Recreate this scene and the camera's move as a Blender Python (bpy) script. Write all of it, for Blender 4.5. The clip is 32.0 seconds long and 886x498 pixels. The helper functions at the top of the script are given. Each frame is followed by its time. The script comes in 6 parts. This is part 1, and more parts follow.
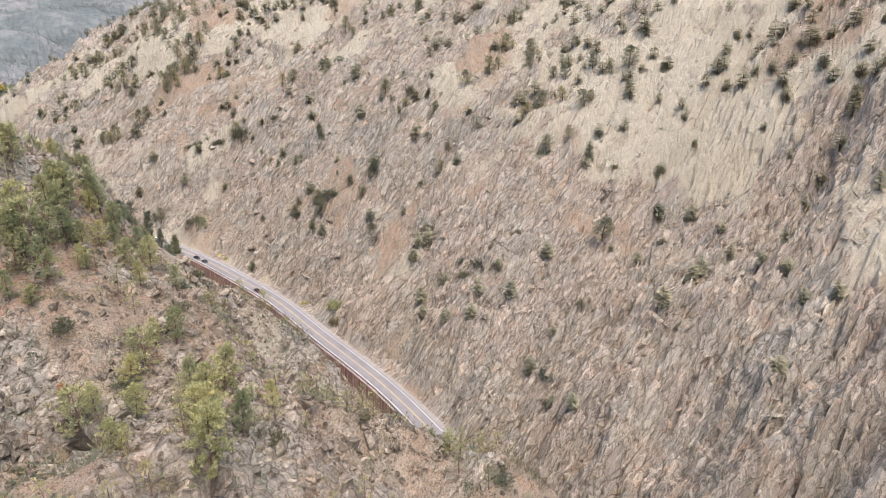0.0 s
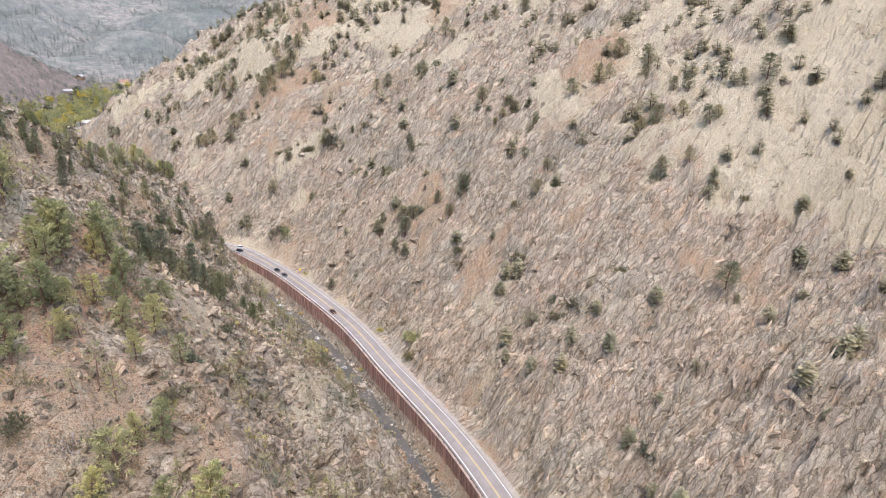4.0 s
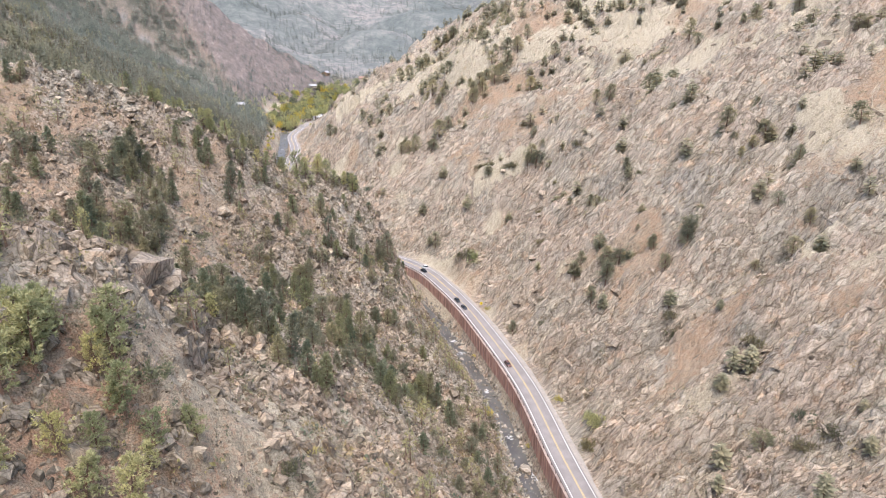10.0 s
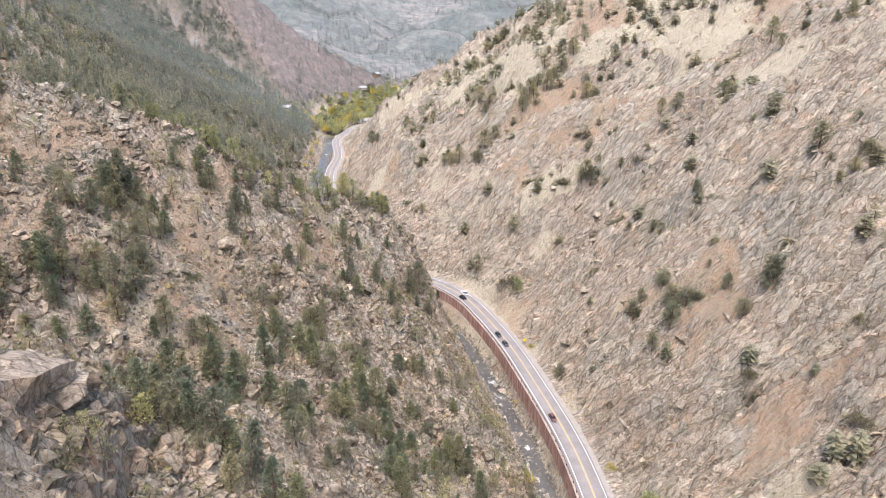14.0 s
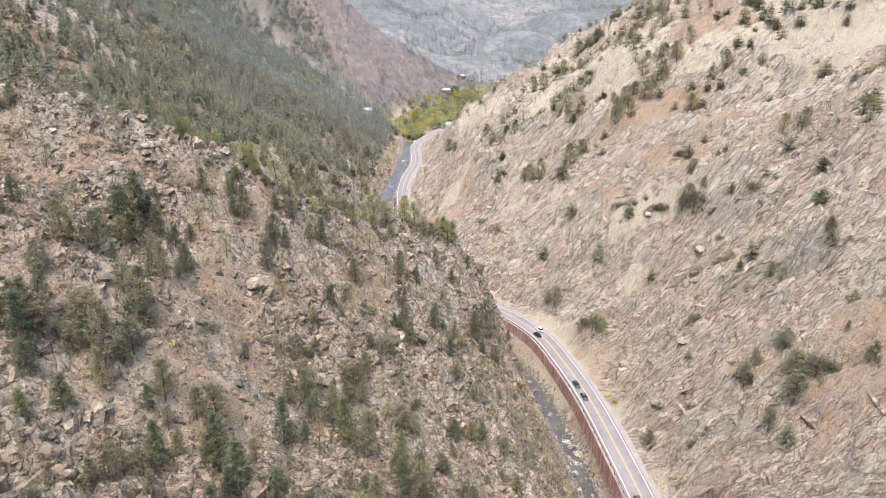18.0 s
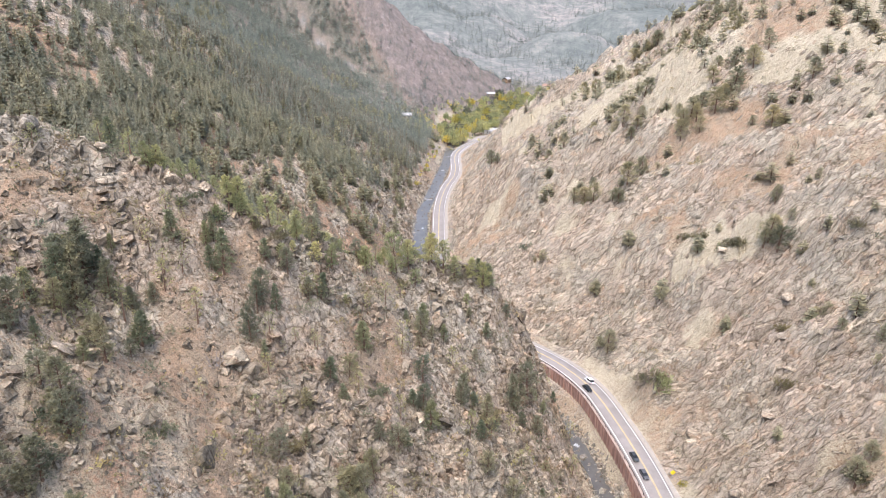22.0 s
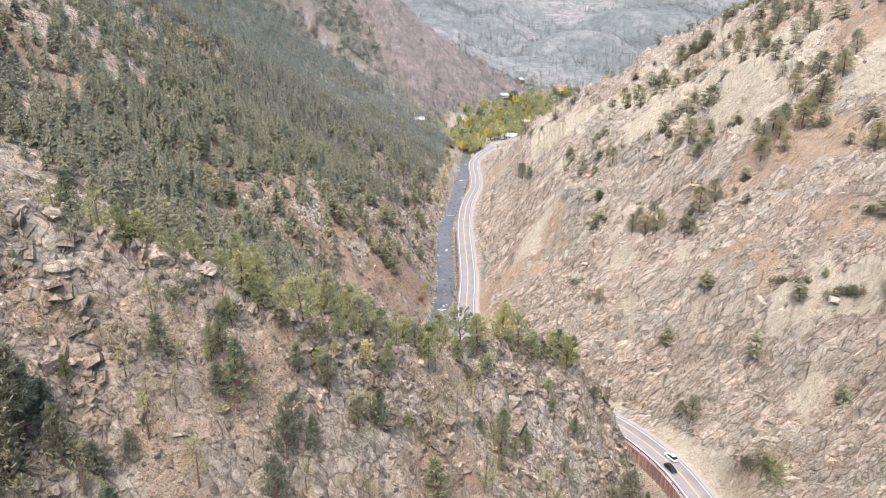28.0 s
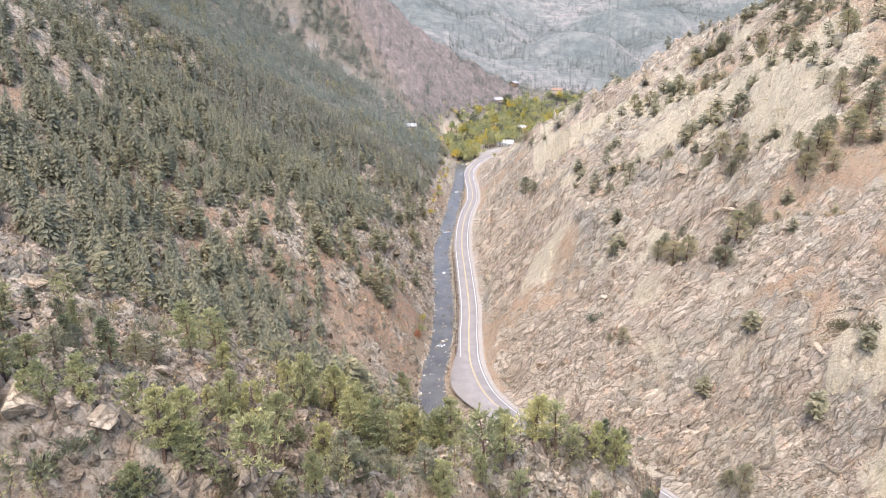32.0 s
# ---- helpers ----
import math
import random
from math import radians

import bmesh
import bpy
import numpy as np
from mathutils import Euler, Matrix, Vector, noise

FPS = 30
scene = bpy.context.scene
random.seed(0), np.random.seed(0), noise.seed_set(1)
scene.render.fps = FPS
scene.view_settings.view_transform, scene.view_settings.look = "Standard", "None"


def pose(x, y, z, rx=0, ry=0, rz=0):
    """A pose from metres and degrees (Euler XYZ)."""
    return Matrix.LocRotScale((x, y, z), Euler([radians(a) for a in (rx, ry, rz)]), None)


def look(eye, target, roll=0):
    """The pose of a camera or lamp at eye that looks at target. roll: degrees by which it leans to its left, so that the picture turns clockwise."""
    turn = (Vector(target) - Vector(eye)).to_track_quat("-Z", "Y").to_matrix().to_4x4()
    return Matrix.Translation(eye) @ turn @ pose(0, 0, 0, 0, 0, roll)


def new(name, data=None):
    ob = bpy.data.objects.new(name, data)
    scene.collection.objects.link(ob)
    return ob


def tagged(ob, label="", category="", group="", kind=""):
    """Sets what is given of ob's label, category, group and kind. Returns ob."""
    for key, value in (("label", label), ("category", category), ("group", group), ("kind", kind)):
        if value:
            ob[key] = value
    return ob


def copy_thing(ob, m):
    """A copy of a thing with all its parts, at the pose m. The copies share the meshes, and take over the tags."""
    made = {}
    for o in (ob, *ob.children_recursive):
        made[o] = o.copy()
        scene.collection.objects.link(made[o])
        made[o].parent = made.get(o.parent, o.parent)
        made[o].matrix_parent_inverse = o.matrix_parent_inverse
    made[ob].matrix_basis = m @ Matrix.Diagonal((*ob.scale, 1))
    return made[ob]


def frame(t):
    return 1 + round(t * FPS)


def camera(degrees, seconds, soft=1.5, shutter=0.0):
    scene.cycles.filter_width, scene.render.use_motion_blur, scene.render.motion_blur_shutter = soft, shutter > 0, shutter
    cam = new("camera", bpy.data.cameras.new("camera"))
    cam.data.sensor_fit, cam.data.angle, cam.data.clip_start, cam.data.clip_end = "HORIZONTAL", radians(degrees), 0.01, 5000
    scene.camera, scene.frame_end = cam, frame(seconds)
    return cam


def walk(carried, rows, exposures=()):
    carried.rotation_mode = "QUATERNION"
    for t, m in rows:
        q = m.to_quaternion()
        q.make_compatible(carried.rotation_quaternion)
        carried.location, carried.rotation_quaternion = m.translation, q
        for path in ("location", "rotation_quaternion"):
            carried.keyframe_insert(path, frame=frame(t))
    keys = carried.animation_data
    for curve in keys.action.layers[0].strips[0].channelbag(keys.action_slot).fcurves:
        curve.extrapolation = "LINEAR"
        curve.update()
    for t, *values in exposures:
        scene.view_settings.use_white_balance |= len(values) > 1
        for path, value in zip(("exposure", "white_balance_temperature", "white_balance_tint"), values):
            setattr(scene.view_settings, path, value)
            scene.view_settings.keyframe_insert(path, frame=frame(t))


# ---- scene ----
cam = camera(67.86, 32.0, soft=0.55)
# seconds, eye x, y, z, tilt, roll, turn
PATH = [
    (0, -63.31, -248.05, 71.13, 71.77, -0.33, -43.77),
    (0.5, -60.00, -245.47, 71.41, 71.78, -0.32, -43.28),
    (1, -56.72, -242.82, 71.66, 71.79, -0.31, -42.13),
    (1.5, -53.43, -240.10, 71.87, 71.79, -0.29, -40.42),
    (2, -50.14, -237.32, 72.07, 71.79, -0.26, -38.78),
    (2.5, -46.88, -234.47, 72.25, 71.80, -0.24, -37.61),
    (3, -43.70, -231.57, 72.44, 71.81, -0.25, -36.72),
    (3.5, -40.53, -228.64, 72.63, 71.82, -0.23, -35.71),
    (5.5, -27.92, -216.58, 73.58, 71.80, -0.29, -30.77),
    (6, -24.97, -213.07, 73.68, 71.81, -0.28, -29.41),
    (6.5, -22.16, -209.45, 73.74, 71.81, -0.23, -28.00),
    (7, -19.44, -205.86, 73.82, 71.82, -0.15, -26.37),
    (7.5, -16.78, -202.35, 73.92, 71.83, -0.09, -24.50),
    (8, -14.22, -198.80, 74.01, 71.83, -0.02, -22.59),
    (8.5, -11.81, -195.15, 74.09, 71.84, 0.04, -20.69),
    (9, -9.46, -191.40, 74.19, 71.84, 0.10, -18.79),
    (9.5, -7.17, -187.56, 74.30, 71.83, 0.16, -16.89),
    (10, -5.03, -183.65, 74.43, 71.81, 0.24, -15.01),
    (10.5, -3.04, -179.70, 74.62, 71.79, 0.32, -13.25),
    (11, -1.11, -175.78, 74.87, 71.77, 0.35, -11.88),
    (11.5, 0.74, -171.90, 75.13, 71.76, 0.31, -11.53),
    (12, 2.49, -167.98, 75.36, 71.76, 0.23, -11.45),
    (12.5, 4.18, -163.98, 75.56, 71.77, 0.14, -11.33),
    (13, 5.80, -159.88, 75.73, 71.77, 0.03, -10.96),
    (13.5, 7.34, -155.67, 75.89, 71.74, -0.06, -10.57),
    (15.5, 12.36, -139.42, 76.16, 71.73, -0.19, -8.39),
    (16, 13.41, -135.26, 76.19, 71.77, -0.19, -7.42),
    (16.5, 14.44, -131.00, 76.30, 71.78, -0.14, -6.41),
    (17, 15.43, -126.62, 76.47, 71.79, -0.07, -5.33),
    (17.5, 16.36, -122.08, 76.66, 71.78, -0.01, -4.10),
    (18, 17.24, -117.36, 76.81, 71.77, 0.04, -2.79),
    (18.5, 18.07, -112.60, 76.94, 71.76, 0.07, -1.47),
    (19, 18.81, -107.84, 77.07, 71.77, 0.12, -0.14),
    (19.5, 19.47, -103.06, 77.22, 71.78, 0.17, 0.91),
    (20, 20.08, -98.22, 77.38, 71.78, 0.17, 1.10),
    (20.5, 20.58, -93.36, 77.53, 71.78, 0.13, 1.11),
    (21, 20.97, -88.53, 77.67, 71.79, 0.09, 1.10),
    (21.5, 21.22, -83.81, 77.79, 71.80, 0.04, 1.11),
    (22, 21.18, -79.29, 77.90, 71.82, 0.00, 1.11),
    (22.5, 20.75, -75.05, 78.05, 71.83, -0.01, 1.13),
    (23, 19.90, -71.08, 78.23, 71.82, 0.00, 1.15),
    (23.5, 18.70, -67.33, 78.40, 71.80, 0.02, 1.17),
    (24, 17.22, -63.78, 78.55, 71.78, 0.00, 1.22),
    (24.5, 15.42, -60.36, 78.68, 71.75, 0.00, 1.25),
    (25, 13.40, -56.97, 78.82, 71.71, 0.05, 1.25),
    (25.5, 11.36, -53.54, 78.97, 71.67, 0.08, 1.27),
    (27.5, 5.27, -38.68, 79.44, 71.59, 0.10, 1.26),
    (28, 4.30, -34.62, 79.59, 71.58, 0.13, 1.02),
    (28.5, 3.46, -30.49, 79.69, 71.58, 0.10, 0.81),
    (29, 2.74, -26.30, 79.74, 71.60, 0.06, 0.67),
    (29.5, 2.13, -22.04, 79.78, 71.61, 0.03, 0.52),
    (30, 1.62, -17.70, 79.82, 71.63, 0.02, 0.40),
    (30.5, 1.17, -13.34, 79.87, 71.65, -0.00, 0.27),
    (31, 0.76, -8.96, 79.92, 71.68, -0.01, 0.15),
    (31.5, 0.37, -4.51, 79.96, 71.70, 0.00, 0.13),
    (32, 0.00, 0.00, 80.00, 71.71, 0.04, 0.10),
]
walk(cam, [(t, pose(x, y, z, tilt, 0, turn) @ pose(0, 0, 0, 0, 0, roll)) for t, x, y, z, tilt, roll, turn in PATH], [(0, 1.45), (6, 1.52), (12, 1.65), (18, 1.7), (25, 1.76), (32, 1.77)])

# ---------------------------------------------------------------- world and light
world = bpy.data.worlds.new("world")
scene.world = world
world.use_nodes = True
wn = world.node_tree.nodes
sky = wn.new("ShaderNodeTexSky")
sky.sky_type = "NISHITA"
sky.sun_disc = False
sky.sun_elevation, sky.sun_rotation = radians(65), radians(197)
sky.dust_density, sky.air_density, sky.ozone_density = 2.5, 1.0, 2.0
wn["Background"].inputs["Strength"].default_value = 0.15
world.node_tree.links.new(sky.outputs["Color"], wn["Background"].inputs["Color"])

sun_data = bpy.data.lights.new("sun", "SUN")
sun_data.energy, sun_data.angle, sun_data.color = 1.25, radians(40), (1.0, 0.9, 0.815)
sun = new("sun", sun_data)
sun.matrix_world = look((-60, -190, 440), (0, 0, 0))

# ---------------------------------------------------------------- materials
def shader(name, rough=0.9):
    m = bpy.data.materials.new(name)
    m.use_nodes = True
    nt = m.node_tree
    b = nt.nodes["Principled BSDF"]
    b.inputs["Roughness"].default_value = rough
    b.inputs["Specular IOR Level"].default_value = 0.25
    return m, nt, b


def node(nt, kind, **inputs):
    n = nt.nodes.new(kind)
    for k, v in inputs.items():
        n.inputs[k.replace("_", " ")].default_value = v
    return n


def noise_tex(nt, coord, scale, detail=5.0, rough=0.6, stretch=None):
    n = node(nt, "ShaderNodeTexNoise", Scale=scale, Detail=detail, Roughness=rough)
    if stretch:
        mp = nt.nodes.new("ShaderNodeMapping")
        mp.inputs["Scale"].default_value = stretch[:3]
        if len(stretch) > 3:
            mp.inputs["Rotation"].default_value = [radians(a) for a in stretch[3:]]
        nt.links.new(coord, mp.inputs["Vector"])
        coord = mp.outputs["Vector"]
    nt.links.new(coord, n.inputs["Vector"])
    return n.outputs["Fac"]


def ramp(nt, fac, stops):
    r = nt.nodes.new("ShaderNodeValToRGB")
    els = r.color_ramp.elements
    while len(els) < len(stops):
        els.new(0.5)
    for e, (p, c) in zip(els, stops):
        e.position, e.color = p, (*c, 1) if len(c) == 3 else c
    nt.links.new(fac, r.inputs["Fac"])
    return r.outputs["Color"]


def mix(nt, fac, a, b, kind="MIX"):
    m = nt.nodes.new("ShaderNodeMix")
    m.data_type, m.blend_type = "RGBA", kind
    for sock, v in ((m.inputs["Factor"], fac), (m.inputs["A"], a), (m.inputs["B"], b)):
        if isinstance(v, (int, float)):
            sock.default_value = v
        elif isinstance(v, tuple):
            sock.default_value = (*v, 1)
        else:
            nt.links.new(v, sock)
    return m.outputs["Result"]


def bump(nt, b, height, strength, distance):
    n = node(nt, "ShaderNodeBump", Strength=strength, Distance=distance)
    nt.links.new(height, n.inputs["Height"])
    nt.links.new(n.outputs["Normal"], b.inputs["Normal"])


def plain(name, colour, rough=0.8, spread=0.25, scale=3.0, metal=0.0):
    """A surface with a base colour, grain at two scales and a change from piece to piece."""
    m, nt, b = shader(name, rough)
    co = nt.nodes.new("ShaderNodeTexCoord").outputs["Object"]
    info = nt.nodes.new("ShaderNodeObjectInfo").outputs["Random"]
    lo = tuple(c * (1 - spread) for c in colour)
    hi = tuple(min(1, c * (1 + spread)) for c in colour)
    c1 = ramp(nt, noise_tex(nt, co, scale), [(0.3, lo), (0.7, hi)])
    c2 = ramp(nt, info, [(0.0, (0.8, 0.8, 0.8)), (1.0, (1.15, 1.15, 1.15))])
    nt.links.new(mix(nt, 1.0, c1, c2, "MULTIPLY"), b.inputs["Base Color"])
    bump(nt, b, noise_tex(nt, co, scale * 6), 0.3, 0.03)
    b.inputs["Metallic"].default_value = metal
    return m


# ---------------------------------------------------------------- the lie of the land
def lattice(ix, iy, seed):
    h = (ix.astype(np.int64) * 374761393 + iy.astype(np.int64) * 668265263 + seed * 974634777) & 0x7FFFFFFF
    h = ((h ^ (h >> 13)) * 1274126177) & 0x7FFFFFFF
    return ((h ^ (h >> 16)) & 0xFFFF) / 65535.0


def vnoise(x, y, seed=0):
    """Smooth value noise, -1 to 1."""
    ix, iy = np.floor(x), np.floor(y)
    fx, fy = x - ix, y - iy
    fx, fy = fx * fx * (3 - 2 * fx), fy * fy * (3 - 2 * fy)
    a, b = lattice(ix, iy, seed), lattice(ix + 1, iy, seed)
    c, d = lattice(ix, iy + 1, seed), lattice(ix + 1, iy + 1, seed)
    return 2 * (a + (b - a) * fx + (c - a) * fy + (a - b - c + d) * fx * fy) - 1


def fbm(x, y, octaves, seed=0, gain=0.5):
    out, amp = 0, 1.0
    for k in range(octaves):
        out, amp = out + amp * vnoise(x * 2**k + 17.3 * k, y * 2**k - 9.1 * k, seed + k), amp * gain
    return out


def smooth(a, b, v):
    t = np.clip((v - a) / (b - a), 0, 1)
    return t * t * (3 - 2 * t)


def spline(points, step):
    """A smooth line through a few plan points, evenly resampled."""
    p = np.array(points, float)
    u = np.r_[0, np.cumsum(np.linalg.norm(np.diff(p[:, :2], axis=0), axis=1))]
    m = np.gradient(p, u, axis=0)
    q = np.arange(0, u[-1], step)
    i = np.clip(np.searchsorted(u, q, "right") - 1, 0, len(u) - 2)
    h = (u[i + 1] - u[i])[:, None]
    t = ((q - u[i]) / (u[i + 1] - u[i]))[:, None]
    return ((2 * t**3 - 3 * t**2 + 1) * p[i] + (t**3 - 2 * t**2 + t) * h * m[i]
            + (3 * t**2 - 2 * t**3) * p[i + 1] + (t**3 - t**2) * h * m[i + 1])


# the road's middle and the creek: x, y, z
ROAD = spline([(0, -420, -74), (36, -240, -66), (62, -130, -59.5), (73.5, -75, -57), (78.5, -20, -54), (82.3, 20, -52), (81.5, 60, -49.6),
               (79.5, 90, -47.9), (76, 112, -46.4), (70.5, 134, -44.9), (63, 148, -44), (53.5, 159.5, -43.3), (40, 172, -42.7), (26, 186, -42.2),
               (15.3, 203, -41.7), (10.6, 223, -41), (10.2, 246, -40.2), (11.2, 267, -39.6), (10.7, 326, -38), (10.2, 358, -37.1), (14.6, 424, -35.4),
               (19.8, 457, -34.6), (21, 494, -33.6), (20.4, 515, -33.1), (21.4, 549, -32.3), (29, 583, -31.5), (55, 640, -30), (110, 720, -28), (190, 830, -25), (300, 980, -20)], 2.0)
CREEK = spline([(-22, -420, -92), (18, -240, -84), (48, -140, -73), (60.5, -75, -68.5), (66.5, -38, -66), (70.5, -3, -63.6), (72.5, 31, -61.8), (71.5, 59, -60.6),
                (69, 85, -58.6), (62, 117, -55.5), (46, 143, -52.5), (26, 161, -50.3), (8, 180, -48.5), (-3.5, 205, -47), (-4, 225, -45.8), (-1.5, 246, -44.6),
                (0, 276, -43.6), (-1, 330, -42.5), (-1, 370, -41.7), (1.4, 400, -41), (8, 478, -39.2), (12.5, 536, -37.7), (16, 611, -36), (25, 680, -34), (60, 790, -31), (160, 960, -26)], 2.0)


def near(line, x, y):
    """Signed distance from a line (positive to its right, going up the valley) and its height there."""
    best, side, height = np.full(x.shape, 1e9), np.zeros(x.shape), np.zeros(x.shape)
    for k in range(len(line) - 1):
        a, b = line[k], line[k + 1]
        if k % 2 and k + 2 < len(line):
            continue
        b = line[min(k + 2, len(line) - 1)]
        d = b[:2] - a[:2]
        n2 = d @ d
        t = np.clip(((x - a[0]) * d[0] + (y - a[1]) * d[1]) / n2, 0, 1)
        ex, ey = x - a[0] - t * d[0], y - a[1] - t * d[1]
        q = ex * ex + ey * ey
        w = q < best
        best = np.where(w, q, best)
        side = np.where(w, np.sign(ex * d[1] - ey * d[0]), side)
        height = np.where(w, a[2] + t * (b[2] - a[2]), height)
    return np.sqrt(best) * np.where(side == 0, 1, side), height
# knolls (+) and hollows (-) on the two slopes: x, y, height
LEFT_HILLS = [(-15, -110, 10.4), (0, 30, -5.2), (-40, -5, 10.3), (-85, 180, -1.9), (-165, 280, 10.3), (-55, 385, 3.0),
    (10, -55, 10.7), (40, 60, 11.5), (-35, -60, -1.5), (45, 10, -5.0), (-65, 300, -6.9), (-30, 260, 7.6),
    (-85, 130, 4.2), (-30, 145, 8.6)]
RIGHT_HILLS = [(145, -75, -2.4), (140, -25, -4.8), (105, -125, -5.8), (120, 60, -2.9), (195, -140, -31.4), (240, -35, 11.1),
    (180, 150, 3.9), (180, 60, 23.9), (125, 165, 13.6), (80, 175, -9.5), (45, 325, -1.7), (65, 220, -14.9),
    (120, -200, -8.8), (30, 250, 9.1), (160, 260, 9.9), (165, 420, 8.5), (110, 385, -5.5), (85, 450, 7.9)]
HILL_R = 55.0
# smaller knolls of the near spurs, of the spur at the bend, of the wooded slope and of the eastern slope
NEAR_KNOLLS = [(-60, -160, 3.2), (-34, -160, 4.1), (-47, -136, 8.1), (-21, -136, 16.1), (5, -136, 4.5), (-60, -112, -0.9), (-34, -112, 4.7), (-8, -112, -13.7), (18, -112, -3.2), (-47, -88, -2.3), (-21, -88, 4.3), (5, -88, 5.1), (31, -88, 8.1), (-34, -64, 2), (-8, -64, 12.2), (-60, -28, -5.2), (-30, -28, -12.8)]
BEND_KNOLLS = [(-45, -1, 6), (-15, -1, -3.7), (45, -1, -10.9), (-60, 26, 4.9), (-30, 26, -2.2), (30, 26, -3.4), (-45, 53, 1.1), (-15, 53, -2.5), (15, 53, 3.8), (45, 53, 6.1), (-60, 80, 5.4), (-30, 80, 4.2), (0, 80, -4.8), (30, 80, 1.9), (-45, 107, 2.9), (-15, 107, 6), (15, 107, 4), (45, 107, 3.2)]
WOOD_KNOLLS = [(-115, 130, 4.4), (-60, 130, -1.1), (-142, 185, 1.9), (-88, 185, -0.9), (-32, 185, -8.1), (-170, 240, 4.4), (-115, 240, -1.8), (-60, 240, 2.5), (-142, 295, -2.8), (-88, 295, 1.3), (-32, 295, 7.7), (-115, 350, -5.6)]
EAST_KNOLLS = [(80, -165, -2), (122, -165, 1.2), (164, -165, 2.9), (143, -123, -3.1), (80, -81, 4.9), (122, -81, -1.7), (101, -39, -1.2), (143, -39, -3.1), (185, -39, 2.6), (227, -39, -5), (80, 3, -2.4), (122, 3, -4.7), (164, 3, -2), (248, 3, -5.7), (101, 45, 4.7), (143, 45, -3.2), (185, 45, -2.1), (122, 87, -5), (164, 87, -5.8), (101, 129, -4.6), (143, 129, -3.9), (164, 171, -3.6), (101, 213, 6.7), (143, 213, -1.8), (80, 255, 2.2), (122, 255, -3.2), (164, 255, -2.8)]


def hills(x, y, some, radius=HILL_R):
    out = 0 * x
    for cx, cy, up in some:
        q = ((x - cx) ** 2 + (y - cy) ** 2) / radius**2
        out = out + up * np.exp(-np.minimum(q, 30))
    return out


# crests of the rocky spurs that come down from the west: x, y, z
SPUR_A = spline([(-160, -80, 96), (-80, -88, 70), (-50, -95, 57), (-36, -98, 49), (-25, -104, 38), (-13, -104, 29), (2, -102, 12), (14, -107, 0), (25, -112, -15), (42, -118, -48)], 6.0)
SPUR_B = spline([(-190, 20, 112), (-100, 36, 76), (-59, 44, 58), (-36, 48, 51), (-24, 51, 45.5), (-11, 58, 36), (-5, 66, 30), (4.5, 80, 21.5), (16, 92, 13), (25, 97, 9.5), (31, 103, 3.5), (40, 109, -6), (46, 113, -20), (51, 117, -46)], 5.0)


SPUR_C = spline([(-140, -225, 50), (-70, -190, 29), (-35, -170, 12), (-8, -162, 1), (8, -163, -6), (16, -172, -7), (25, -182, -12), (34, -190, -28), (44, -200, -70)], 6.0)
FAR_SPUR = spline([(-520, 640, 420), (-250, 770, 260), (-103, 840, 160), (-69, 860, 119), (-33, 880, 87), (15, 905, 56), (74, 935, 23), (112, 960, -2), (140, 980, -40)], 12.0)


def spur(x, y, line, right, left):
    """A roof over a crest line, with the falls of its two sides."""
    d, z = near(line, x, y)
    return z - np.where(d > 0, d * right, -d * left)


def over(a, b, soft):
    """The higher of two surfaces, with a rounded join."""
    m, d = np.maximum(a, b), np.abs(a - b)
    return m + soft * np.exp(-d / soft) * 0.4


